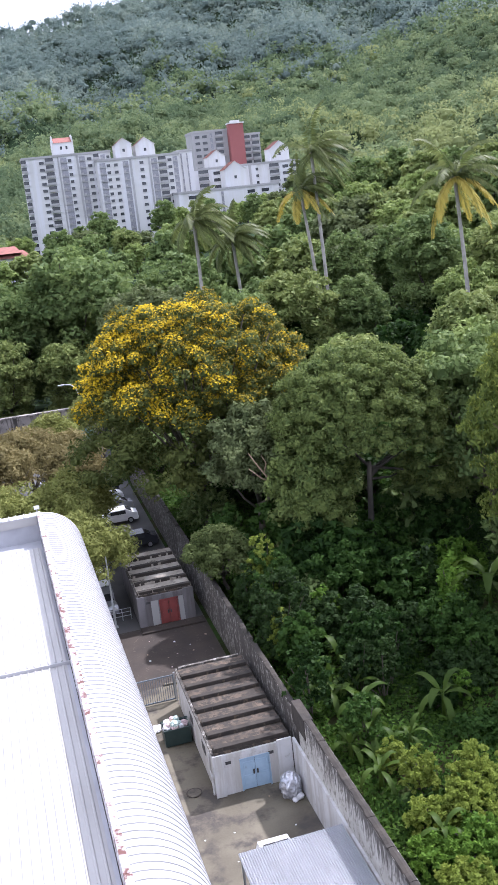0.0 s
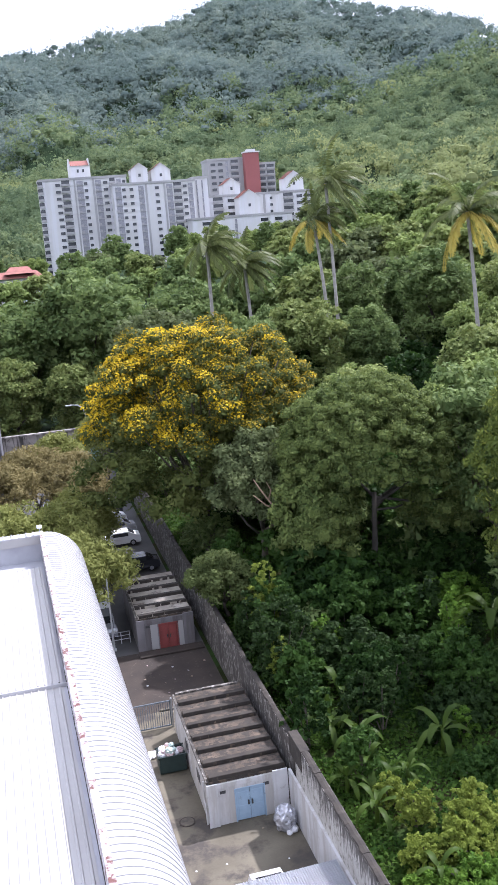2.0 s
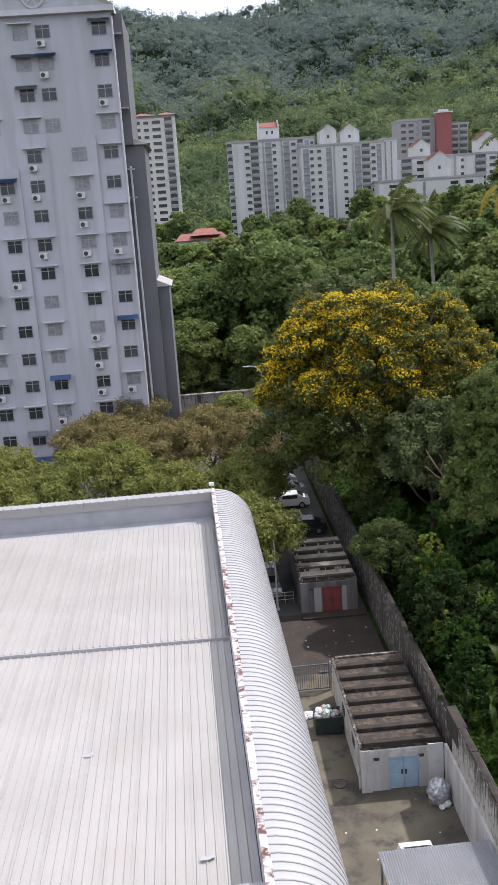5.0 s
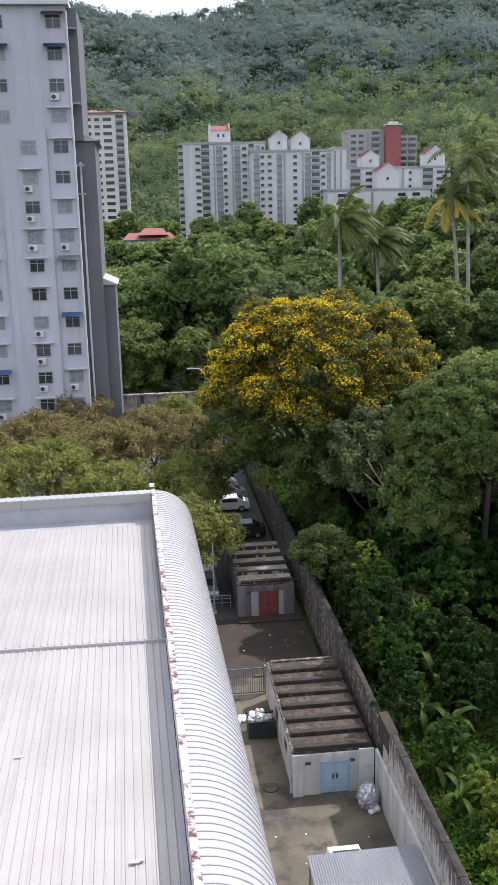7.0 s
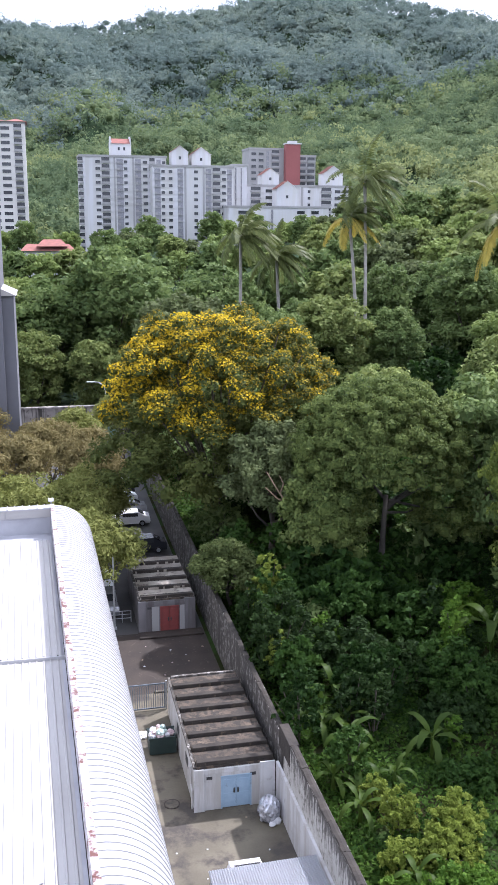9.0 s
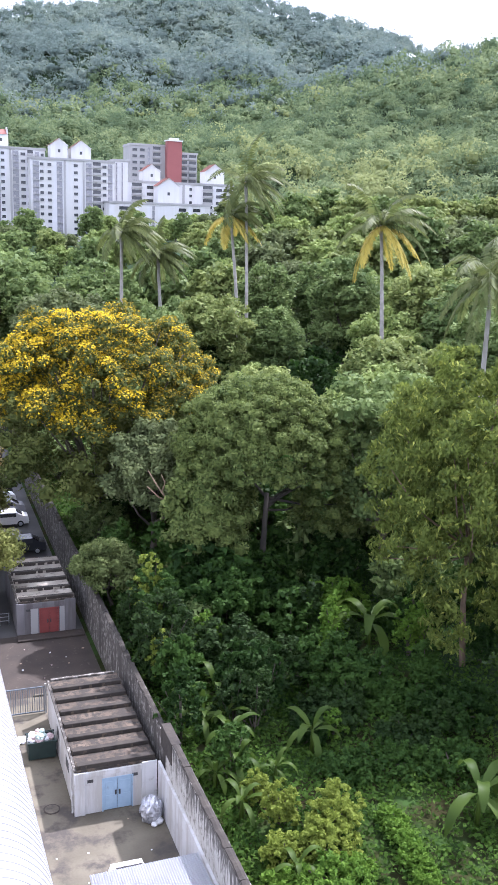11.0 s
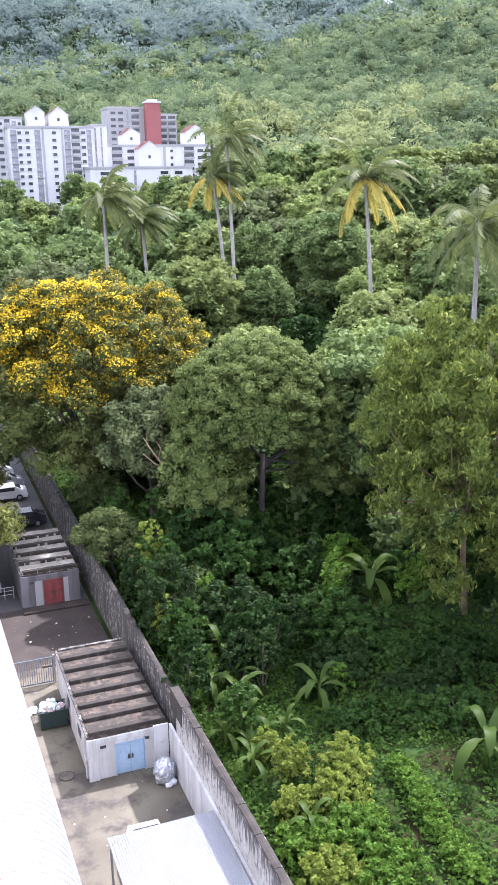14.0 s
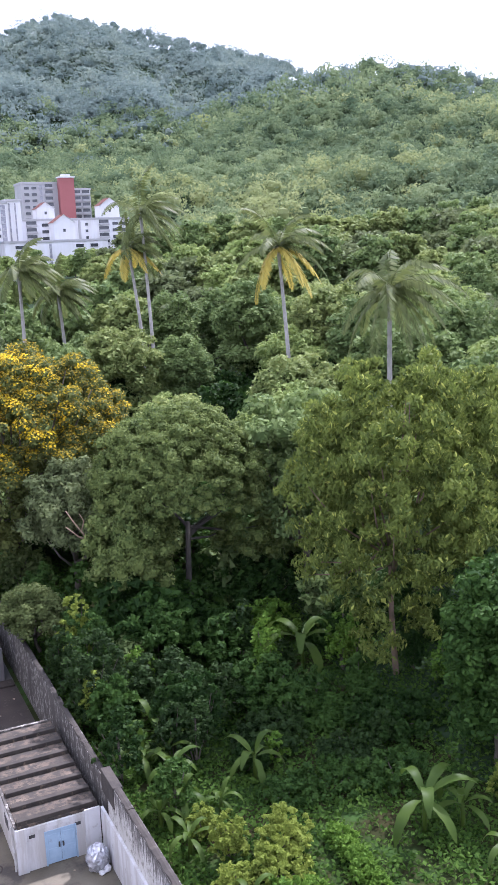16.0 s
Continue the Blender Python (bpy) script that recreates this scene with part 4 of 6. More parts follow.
    for m in (M_AWN, M_AWNB):
        bm = bmesh.new()
        v = [bm.verts.new(p) for p in ((-0.3, 0, fh + 0.3), (fw + 0.3, 0, fh + 0.3), (fw + 0.3, -0.8, fh - 0.1), (-0.3, -0.8, fh - 0.1))]
        bm.faces.new(v)
        bmesh.ops.solidify(bm, geom=bm.faces[:], thickness=0.05)
        awns.append(to_mesh("awning", bm, m))
    rng = random.Random(11)
    cols = [(-8.28, 95.0, 0, 17), (-11.35, 94.7, 4, 17), (-15.7, 95.0, 0, 17), (-18.6, 94.7, 5, 17), (-21.6, 94.7, 5, 17), (-13.6, 95.0, 0, 4), (-19.4, 95.0, 0, 4), (-25.0, 95.0, 0, 17), (-28.5, 95.0, 0, 17), (-32.5, 95.0, 0, 17), (-36.0, 95.0, 0, 17), (-40, 95.0, 0, 17)]
    for cx, cy, r0, r1 in cols:
        for r in range(r0, r1):
            at = (cx - ox, cy - oy, 47.2 - fh - 2.8 * r)
            if at[2] < 1:
                continue
            win = part("window", fr, M_FRAME, t, at=at)
            part("pane", panes[rng.random() < 0.35], M_GLASS, win)
            part("mullion", mullion, M_FRAME, win)
            part("transom", transom, M_FRAME, win)
            q = rng.random()
            if q < 0.42:
                part("hood", ledge, M_TRIM, win)
            elif q < 0.62:
                part("awning", awns[rng.random() < 0.3], M_AWN, win)
            if rng.random() < 0.36:
                part("aircon", ac, M_AC, win, "white outdoor air conditioner")
                part("aircon_fan", fan, M_DARK, win)
    for x, y in ((-6.3, 94.9), (-5.9, 96.7)):
        part("drain_pipe", tube(bmesh.new(), [(x - ox, y - oy, 0.2), (x - ox, y - oy, 47.5 if x < -6 else 34)], 0.11), M_TRIM, t)
    for z in (46, 39.3, 33.6, 30.9):
        part("side_awning", boxes(w(-6.34, -5.5, 95.1, 96.1, z, z + 0.12)), M_AWN, t)
    part("roof_tank_room", boxes(w(-24, -19, 103, 109, top + 0.5, top + 6)), M_TOWER, t)


tower()


# ---- far apartment blocks ----
def far_block(name, at, label, width, depth, top, floors, bays, wall, storey=2.75, parapet=0.9, group="far apartment blocks"):
    """A slab of flats: bays are (x, width, kind), kind being w (window), v (wide window), b (balcony before a dark
    pane), g (grey strip) or r (flat strip in the colour of a shaded niche).
    """
    t = thing(name, at, label, "apartment building", group)
    part("wall", boxes((0, width, 0, depth, 0, top)), wall, t)
    part("parapet", boxes((-0.25, width + 0.25, -0.3, depth + 0.25, top, top + parapet)), M_FARGREY, t)
    kinds = {}
    for x, bw, kind in bays:
        if kind == "g":
            part("grey_strip", boxes((x, x + bw, -0.25, 0.0, 0, top)), M_FARGREY, t)
            continue
        if kind == "r":
            # No depth here: the niche's shade is only in the strip's colour.
            part("recess", boxes((x, x + bw, -0.02, 0.0, 0, top - 0.6)), M_CURT, t)
            slab = to_mesh("slab", boxes((0, bw, -0.45, -0.02, 0, 0.28), (0.1, bw * 0.45, -0.3, -0.02, 0.3, 1.0)), M_FARGREY)
            for f in range(floors):
                part("slab", slab, M_FARGREY, t, at=(x, 0, top - 2.45 - storey * f))
            continue
        if (bw, kind) not in kinds:
            if kind == "b":
                bodies = (to_mesh("balcony", boxes((0, bw, -0.8, 0, 0, 0.95)), M_FARGREY), to_mesh("pane", boxes((0.1, bw - 0.1, -0.03, 0.0, 0.95, 2.3)), M_GLASS))
            else:
                h = 1.3 if kind == "v" else 1.15
                bodies = (to_mesh("window", ring_frame(-0.16, bw + 0.16, -0.14, h + 0.14, 0.13, -0.22, 0.0), wall), to_mesh("pane", boxes((0, bw, -0.03, 0.0, 0, h)), M_GLASS))
            kinds[bw, kind] = bodies
        frame_me, pane_me = kinds[bw, kind]
        for f in range(floors):
            z = top - 2.35 - storey * f
            win = part("balcony" if kind == "b" else "window", frame_me, wall, t, at=(x, 0, z))
            part("pane", pane_me, M_GLASS, win)
    return t


def roof_hut(at, w, d, h, label="small white gabled stair house on a flat roof", across=False):
    t = thing("stair_house", at, label, "roof house", "roof houses")
    part("wall", boxes((-w / 2, w / 2, 0, d, 0, h)), M_FARWHITE, t)
    for y in (0.0, d - 0.2):
        bm = bmesh.new()
        v = [bm.verts.new(p) for yy in (y, y + 0.2) for p in ((-w / 2, yy, h), (w / 2, yy, h), (0, yy, h + w * 0.36))]
        for f in ((0, 1, 2), (5, 4, 3), (0, 3, 4, 1), (1, 4, 5, 2), (2, 5, 3, 0)):
            bm.faces.new([v[i] for i in f])
        part("gable", bm, M_FARWHITE, t)
    for s in (-1, 1):
        bm = bmesh.new()
        bm.faces.new([bm.verts.new(p) for p in ((0, -0.4, h + w * 0.36 + 0.1), (0, d + 0.4, h + w * 0.36 + 0.1), (s * (w / 2 + 0.35), d + 0.4, h - 0.08), (s * (w / 2 + 0.35), -0.4, h - 0.08))])
        bmesh.ops.solidify(bm, geom=bm.faces[:], thickness=0.18)
        part("roof", bm, M_TILE if s < 0 else M_FARWHITE, t)
    part("window", boxes((-0.5, 0.5, -0.05, 0.0, h * 0.45, h * 0.45 + 1.2)), M_GLASS, t)
    return t


def ridge_hut(at, w, d, h):
    """A roof house with its ridge along the front, between stepped end walls."""
    t = thing("stair_house", at, "white stair house with red tiles between stepped end walls", "roof house", "roof houses")
    part("wall", boxes((-w / 2, w / 2, 0, d, 0, h)), M_FARWHITE, t)
    for x in (-w / 2, w / 2 - 0.5):
        part("end_wall", boxes((x, x + 0.5, -0.3, d + 0.3, h, h + 1.0), (x, x + 0.5, 1.0, d - 1.0, h + 1.0, h + 2.2), (x, x + 0.5, 2.6, d - 2.6, h + 2.2, h + 3.0)), M_FARWHITE, t)
    bm = bmesh.new()
    v = [bm.verts.new((x, y, z)) for x in (-w / 2 + 0.5, w / 2 - 0.5) for y, z in ((-0.4, h + 0.002), (d / 2, h + 2.2), (d + 0.4, h + 0.002))]
    for f in ((0, 1, 4, 3), (1, 2, 5, 4), (0, 2, 1), (3, 4, 5), (0, 3, 5, 2)):
        bm.faces.new([v[k] for k in f])
    part("roof", bm, M_TILE, t, "red tiled roof")
    for x in (-1.2, 1.0):
        part("window", boxes((x, x + 0.8, -0.05, 0.0, h * 0.45, h * 0.45 + 1.3)), M_GLASS, t)
    return t


G = 14.0
far_block("apartment_block", (17.8, 402, G), "white twelve-storey apartment block with dark window rows", 35.7, 14, 55.0 - G, 14,
          [(-0.6, 2.2, "b"), (6.6, 1.9, "w"), (9.0, 3.4, "b"), (14.0, 0.6, "g"), (15.2, 2.6, "r"), (18.2, 1.4, "w"), (21.6, 0.8, "g"), (22.8, 2.4, "r"), (26.0, 1.8, "w"), (28.6, 2.4, "b"), (31.6, 1.8, "r"), (34.0, 1.2, "w")], M_FARWHITE)
far_block("apartment_block", (46.5, 392, G), "white apartment block with grey bands before another", 33.5, 14, 51.0 - G, 13,
          [(0.8, 2.4, "r"), (3.6, 1.4, "w"), (6.6, 1.5, "w"), (10.2, 2.2, "r"), (13.0, 0.8, "g"), (17.0, 1.6, "w"), (20.6, 0.7, "g"), (21.8, 2.4, "r"), (24.6, 3.4, "b"), (28.6, 1.6, "w"), (30.8, 1.9, "r")], M_FARWHITE)
far_block("apartment_block", (80.4, 396, G), "white stepped apartment block with flat roof", 6, 12, 52.0 - G, 12, [(1.0, 0.6, "r"), (3.4, 0.6, "r")], M_FARWHITE)
far_block("apartment_block", (86.5, 398, G), "low white apartment wing beside palms", 46.5, 13, 44.0 - G, 8,
          [(2.0, 4.4, "b"), (8.5, 2.8, "v"), (24.0, 1.0, "g"), (27.0, 1.2, "w"), (33.0, 4.5, "b"), (39.0, 2.6, "v"), (42.5, 3.2, "v")], M_FARWHITE)
far_block("apartment_block", (75.5, 380, G), "low white front wing of flats", 42, 11, 35.0 - G, 5, [(4.0, 4.6, "v"), (17.5, 1.0, "r"), (28.5, 3.2, "v"), (34.5, 3.2, "v")], M_FARWHITE)
far_block("apartment_block", (95.2, 432, G), "grey apartment block beside a red lift tower", 22, 14, 61.4 - G, 16, [(1.2, 2.2, "w"), (4.6, 2.2, "w"), (8.2, 1.2, "r"), (10.6, 3.6, "b")], M_FARGREY)
far_block("apartment_block", (118.0, 431, G), "grey balconied wing stepping down from the lift tower", 8.4, 14, 58.5 - G, 14, [(0.4, 3.4, "b"), (4.4, 3.6, "b")], M_FARGREY)
lift = thing("lift_tower", (111.6, 428, G), "dark red lift tower with white cap", "tower")
part("wall", boxes((0, 6.7, 0, 4, 0, 49.8)), M_FARRED, lift)
part("cap", boxes((-0.4, 7.1, -0.4, 4.4, 49.8, 50.3), (1.4, 5.3, 0.5, 3.5, 50.3, 51.3)), M_FARWHITE, lift)
far_block("apartment_block", (-22.5, 402, G), "cream apartment tower on the hillside with red roof", 19.5, 14, 67.0 - G, 17,
          [(1.0, 4.2, "v"), (6.6, 2.0, "w"), (10.0, 3.4, "v"), (15.0, 3.2, "b")], M_CREAM)
for x, y, z, w, h in ((35.4, 408, 55.9, 8.6, 5.0), (58.5, 397, 51.9, 6.8, 5.4), (67.5, 398, 51.9, 8.0, 4.6), (98.0, 402, 44.9, 7.5, 4.2), (100.5, 383, 35.9, 8.6, 6.8), (126.0, 402, 44.9, 8.6, 5.2)):
    roof_hut((x, y, z), w, 8, h) if x > 36 else ridge_hut((x, y, z), w, 8, h)
bm = bmesh.new()
for x0, x1 in ((-23.2, -10.0), (-10.6, -2.2)):
    v = [bm.verts.new(p) for p in ((x0, 401, 67.9), (x1, 401, 67.9), (x1, 417, 67.9), (x0, 417, 67.9), ((x0 + x1) / 2, 409, 69.6))]
    for f in ((0, 1, 4), (1, 2, 4), (2, 3, 4), (3, 0, 4), (0, 3, 2, 1)):
        bm.faces.new([v[i] for i in f])
tagged(new("hipped_roof", to_mesh("hipped_roof", bm, M_TILE)), "red-brown hipped tile roof on a tower", "roof")


def red_house():
    t = thing("house", (3.5, 302, 12), "long low house with red tiled roof among trees", "house")
    part("wall", boxes((-8, 7.2, 0, 8, 0, 8.4)), M_FARWHITE, t)
    for z, x0, x1 in ((8.4, -9.0, 8.0), (9.8, -4.0, 5.5)):
        bm = bmesh.new()
        v = [bm.verts.new(p) for p in ((x0, -1.5, z), (x1, -1.5, z), (x1, 9.5, z), (x0, 9.5, z), (x0 + 2, 4, z + 2), (x1 - 2, 4, z + 2))]
        for f in ((0, 1, 5, 4), (1, 2, 5), (2, 3, 4, 5), (3, 0, 4), (0, 3, 2, 1)):
            bm.faces.new([v[i] for i in f])
        part("roof", bm, M_TILE, t, "red-brown tiled roof")


red_house()

# far end of the lane
setting("wall_far", boxes((-16, 16, 127.4, 127.9, 0, 4.4), (-16, 16, 127.2, 128.0, 4.4, 4.6)), M_OLDWALL, "pale weathered concrete wall along a road", "wall")
setting("hoarding", boxes((-8, 9, 126.4, 126.5, 0, 2.0)), M_COURT, "grey-green boundary hoarding before the wall", "fence")


def street_lamp():
    t = thing("street_lamp", (7.8, 127.7, 3.7), "grey curved-arm street lamp behind a wall", "street lamp")
    part("pole", tube(bmesh.new(), [(0, 0, 0), (0, 0, 2.6), (-0.25, 0, 3.5), (-0.9, 0, 4.05), (-1.7, 0, 4.15)], [0.12, 0.1, 0.09, 0.08, 0.07]), M_POLE, t)
    part("lamp_head", boxes((-2.6, -1.7, -0.14, 0.14, 4.08, 4.24), bevel=0.04), M_LAMP, t)


street_lamp()


# ---- trees beside the yard ----
def yellow_tree():
    rng = np.random.default_rng(21)
    at = (14.2, 76.5, 2.4)
    lobes = []
    for k in range(30):
        az, up = 2.4 * k, 1 - (k + 0.5) / 30 * 0.98
        flat = math.sqrt(1 - up * up)
        c = (0.1 + 8.3 * flat * math.cos(az), 0.6 + 7.2 * flat * math.sin(az), 10.2 + 7.4 * up + rng.normal() * 0.4)
        rr = 2.7 + 0.9 * rng.random()
        lobes.append(crown_clumps(rng, 34, c, (rr, rr, rr * 0.75), 0.5, low=-0.3, rough=0.08))
    top = np.concatenate(lobes)
    skirt = crown_clumps(rng, 150, (-0.4, -0.2, 7.6), (11.0, 8.8, 5.0), 1.0, low=-0.7, rough=0.14)
    cl = np.concatenate([top, skirt])
    t = tree("flowering_tree", at, "large spreading tree covered in golden yellow blossom", 22, cl, L_YELLEAF, 70000, 0.3, 0.36, 4.0, limb_n=16, core=0.55)
    sunny = top[(rng.random(len(top)) < np.clip(0.42 - 0.055 * top[:, 0], 0.06, 1)) & (top[:, 2] > 8.0)]
    part("blossom", quads_mesh("blossom", leaf_quads(rng, sunny + np.array([0, 0, 0.2, 0.06]), 24000, 0.18, 0.7, 0.9, inner=0.85, below=0.1), L_BLOSSOM), L_BLOSSOM, t, "golden yellow blossom")
    part("blossom", quads_mesh("blossom", leaf_quads(rng, top + np.array([0, 0, 0.15, 0.05]), 34000, 0.18, 0.7, 0.9, inner=0.8, below=0.0), L_RUSTY), L_RUSTY, t, "spent orange-brown blossom")


yellow_tree()


def dome_tree():
    rng = np.random.default_rng(31)
    a = crown_clumps(rng, 900, (1.2, 3.6, 10.4), (7.6, 7.2, 6.5), 0.42, low=-0.25, rough=0.035)
    b = crown_clumps(rng, 50, (-3.4, 0.3, 6.0), (2.9, 2.6, 2.9), 0.6, low=-0.6)
    c = crown_clumps(rng, 40, (5.6, 1.5, 6.4), (2.9, 2.8, 3.2), 0.6, low=-0.6)
    tree("tree", (22.3, 58.4, 2.4), "dark green dome-crowned tree with dense small leaves", 32, np.concatenate([a, b, c]), L_DOME, 96000, 0.2, 0.24, 8.2, limb_n=7, core=0.8, bark=M_DARKBARK)



dome_tree()


def plain_tree(name, at, label, seed, centre, radii, n, size, leaf, leaves, leaf_size, r0, fork, group="", **more):
    rng = np.random.default_rng(seed)
    return tree(name, at, label, seed + 1, crown_clumps(rng, n, centre, radii, size, low=more.pop("low", -0.4)), leaf, leaves, leaf_size, r0, fork, group, **more)


plain_tree("tree", (16.4, 67.5, 2.4), "grey-green tree with bare broken branches", 41, (0.2, -0.6, 7.4), (4.2, 3.8, 4.6), 130, 0.65, L_GREY, 18000, 0.3, 0.28, 4.0)
plain_tree("tree", (18.6, 61.0, 2.4), "grey-green leafy tree beside the dome tree", 43, (0.4, -0.4, 6.0), (3.5, 3.2, 4.4), 100, 0.65, L_DOME, 13000, 0.34, 0.24, 3.0)
plain_tree("small_tree", (11.7, 60.2, 2.3), "small round tree leaning over the retaining wall", 45, (-0.3, -0.5, 3.0), (2.5, 2.4, 2.2), 80, 0.5, L_SMALL, 17000, 0.2, 0.14, 1.6)


def drooping_tree():
    rng = np.random.default_rng(47)
    lobes = [crown_clumps(rng, 230, (1.6, 1.8, 12.0), (6.6, 5.6, 8.2), 0.58, low=-0.6)]
    for k in range(34):
        az, up = 2.4 * k, 0.95 - 1.55 * (k + 0.5) / 34
        flat = math.sqrt(max(0.0, 1 - up * up))
        rr = 1.3 + 0.8 * rng.random()
        lobes.append(crown_clumps(rng, 11, (1.5 + 6.0 * flat * math.cos(az), 1.4 + 5.4 * flat * math.sin(az), 11.6 + 7.8 * up), (rr, rr, rr * 1.25), 0.5, low=-0.8))
    for x, y, z in ((-2.4, -0.8, 5.2), (2.2, -0.6, 5.6), (-1.6, -1.0, 3.4), (1.8, -0.4, 3.9), (-3.4, 0.4, 6.8), (3.6, 0.6, 7.0), (0.8, -1.2, 6.8), (0.4, -2.6, 9.0), (1.8, -2.8, 10.4), (-1.6, -2.4, 9.6), (3.0, -2.2, 8.8), (0.6, -3.4, 11.8)):
        lobes.append(crown_clumps(rng, 9, (x, y, z), (1.3, 1.2, 1.5), 0.42, low=-0.9))
    tree("tree", (30.2, 44.0, 2.6), "tall tree with yellow-green drooping leaves", 48, np.concatenate(lobes), L_MANGO, 66000, 0.34, 0.19, 9.0, width=0.32, droop=1.0, limb_n=22, core=0.5, bark=M_REDBARK)


drooping_tree()
plain_tree("tree", (32.5, 60.0, 2.6), "dark green tree behind the dome tree", 49, (0.2, 0.6, 9.2), (5.8, 5.4, 7.0), 130, 1.0, L_FOREST, 22000, 0.40, 0.3, 4.0)
plain_tree("tree", (29.8, 33.8, 2.7), "glossy dark tree on the wooded slope", 51, (0.4, 0.2, 5.4), (3.3, 3.3, 5.6), 170, 0.6, L_DEEP, 24000, 0.3, 0.3, 3.0, low=-0.8)
plain_tree("tree", (47.0, 52.0, 4.6), "yellow-green drooping-leaved tree on the slope", 53, (0, 0, 9.2), (5.6, 5.2, 7.0), 110, 1.0, L_MANGO, 20000, 0.46, 0.3, 5.0, width=0.32, droop=0.8)

# a bare broken branch in the grey tree
br = bmesh.new()
tube(br, [(0, 0, 0), (-0.9, -0.3, 1.1), (-1.9, -0.6, 2.6), (-2.4, -0.5, 3.5)], [0.1, 0.08, 0.05, 0.03], 7)
tube(br, [(-0.9, -0.3, 1.1), (-1.7, -0.8, 1.6), (-2.6, -1.0, 2.5)], [0.09, 0.06, 0.03], 6)
tube(br, [(0, 0, 0), (0.5, -0.3, -0.1), (1.0, -0.4, -0.4)], [0.16, 0.16, 0.2], 7)
tube(br, [(-1.4, -0.45, 1.85), (-1.2, -0.6, 2.6), (-1.5, -0.6, 3.2)], [0.06, 0.04, 0.02], 6)
bb = new("broken_branch", to_mesh("broken_branch", br, M_DEAD, True))
bb.location = (16.9, 61.5, 8.6)
tagged(bb, "bare pale broken branch caught in tree crowns", "branch")

# feathery trees of the parking lane
for k, (x, y, z, rx, leaf) in enumerate(((-15.5, 70.5, 8.6, 5.0, L_FEATHER), (-9.5, 76.5, 8.9, 5.4, L_FEATHER), (-3.6, 74.0, 7.6, 4.6, L_FEATHER), (2.7, 66.2, 6.4, 3.5, L_FEATHER), (0.4, 72.0, 7.0, 3.6, L_FEATHER), (3.0, 79.2, 6.6, 3.2, L_FEATHER), (-4.5, 84.0, 8.6, 4.8, L_BROWNISH), (-11.0, 87.0, 9.2, 4.6, L_BROWNISH), (-0.5, 94.0, 7.8, 4.0, L_BROWNISH), (-20, 80, 8.6, 5.0, L_FEATHER), (2.6, 101, 7.5, 3.2, L_FEATHER), (2.2, 75.5, 7.0, 3.2, L_FEATHER), (4.0, 86.6, 7.2, 3.4, L_BROWNISH), (3.2, 93.0, 7.2, 3.4, L_BROWNISH), (-8.5, 97.0, 9.6, 4.6, L_BROWNISH), (8.6, 112, 7.2, 3.8, L_FEATHER))):
    colour = "reddish-brown and green" if leaf is L_BROWNISH else "yellow-green"
    plain_tree("lane_tree", (x, y, 0), "spreading feathery " + colour + " tree over parked cars", 60 + 3 * k, (0, 0, z - 1.2), (rx, rx, 2.7), 120, 0.7, leaf, 15000, 0.34, 0.17, 3.6, "lane trees", width=0.36, core=0.4, three=True)


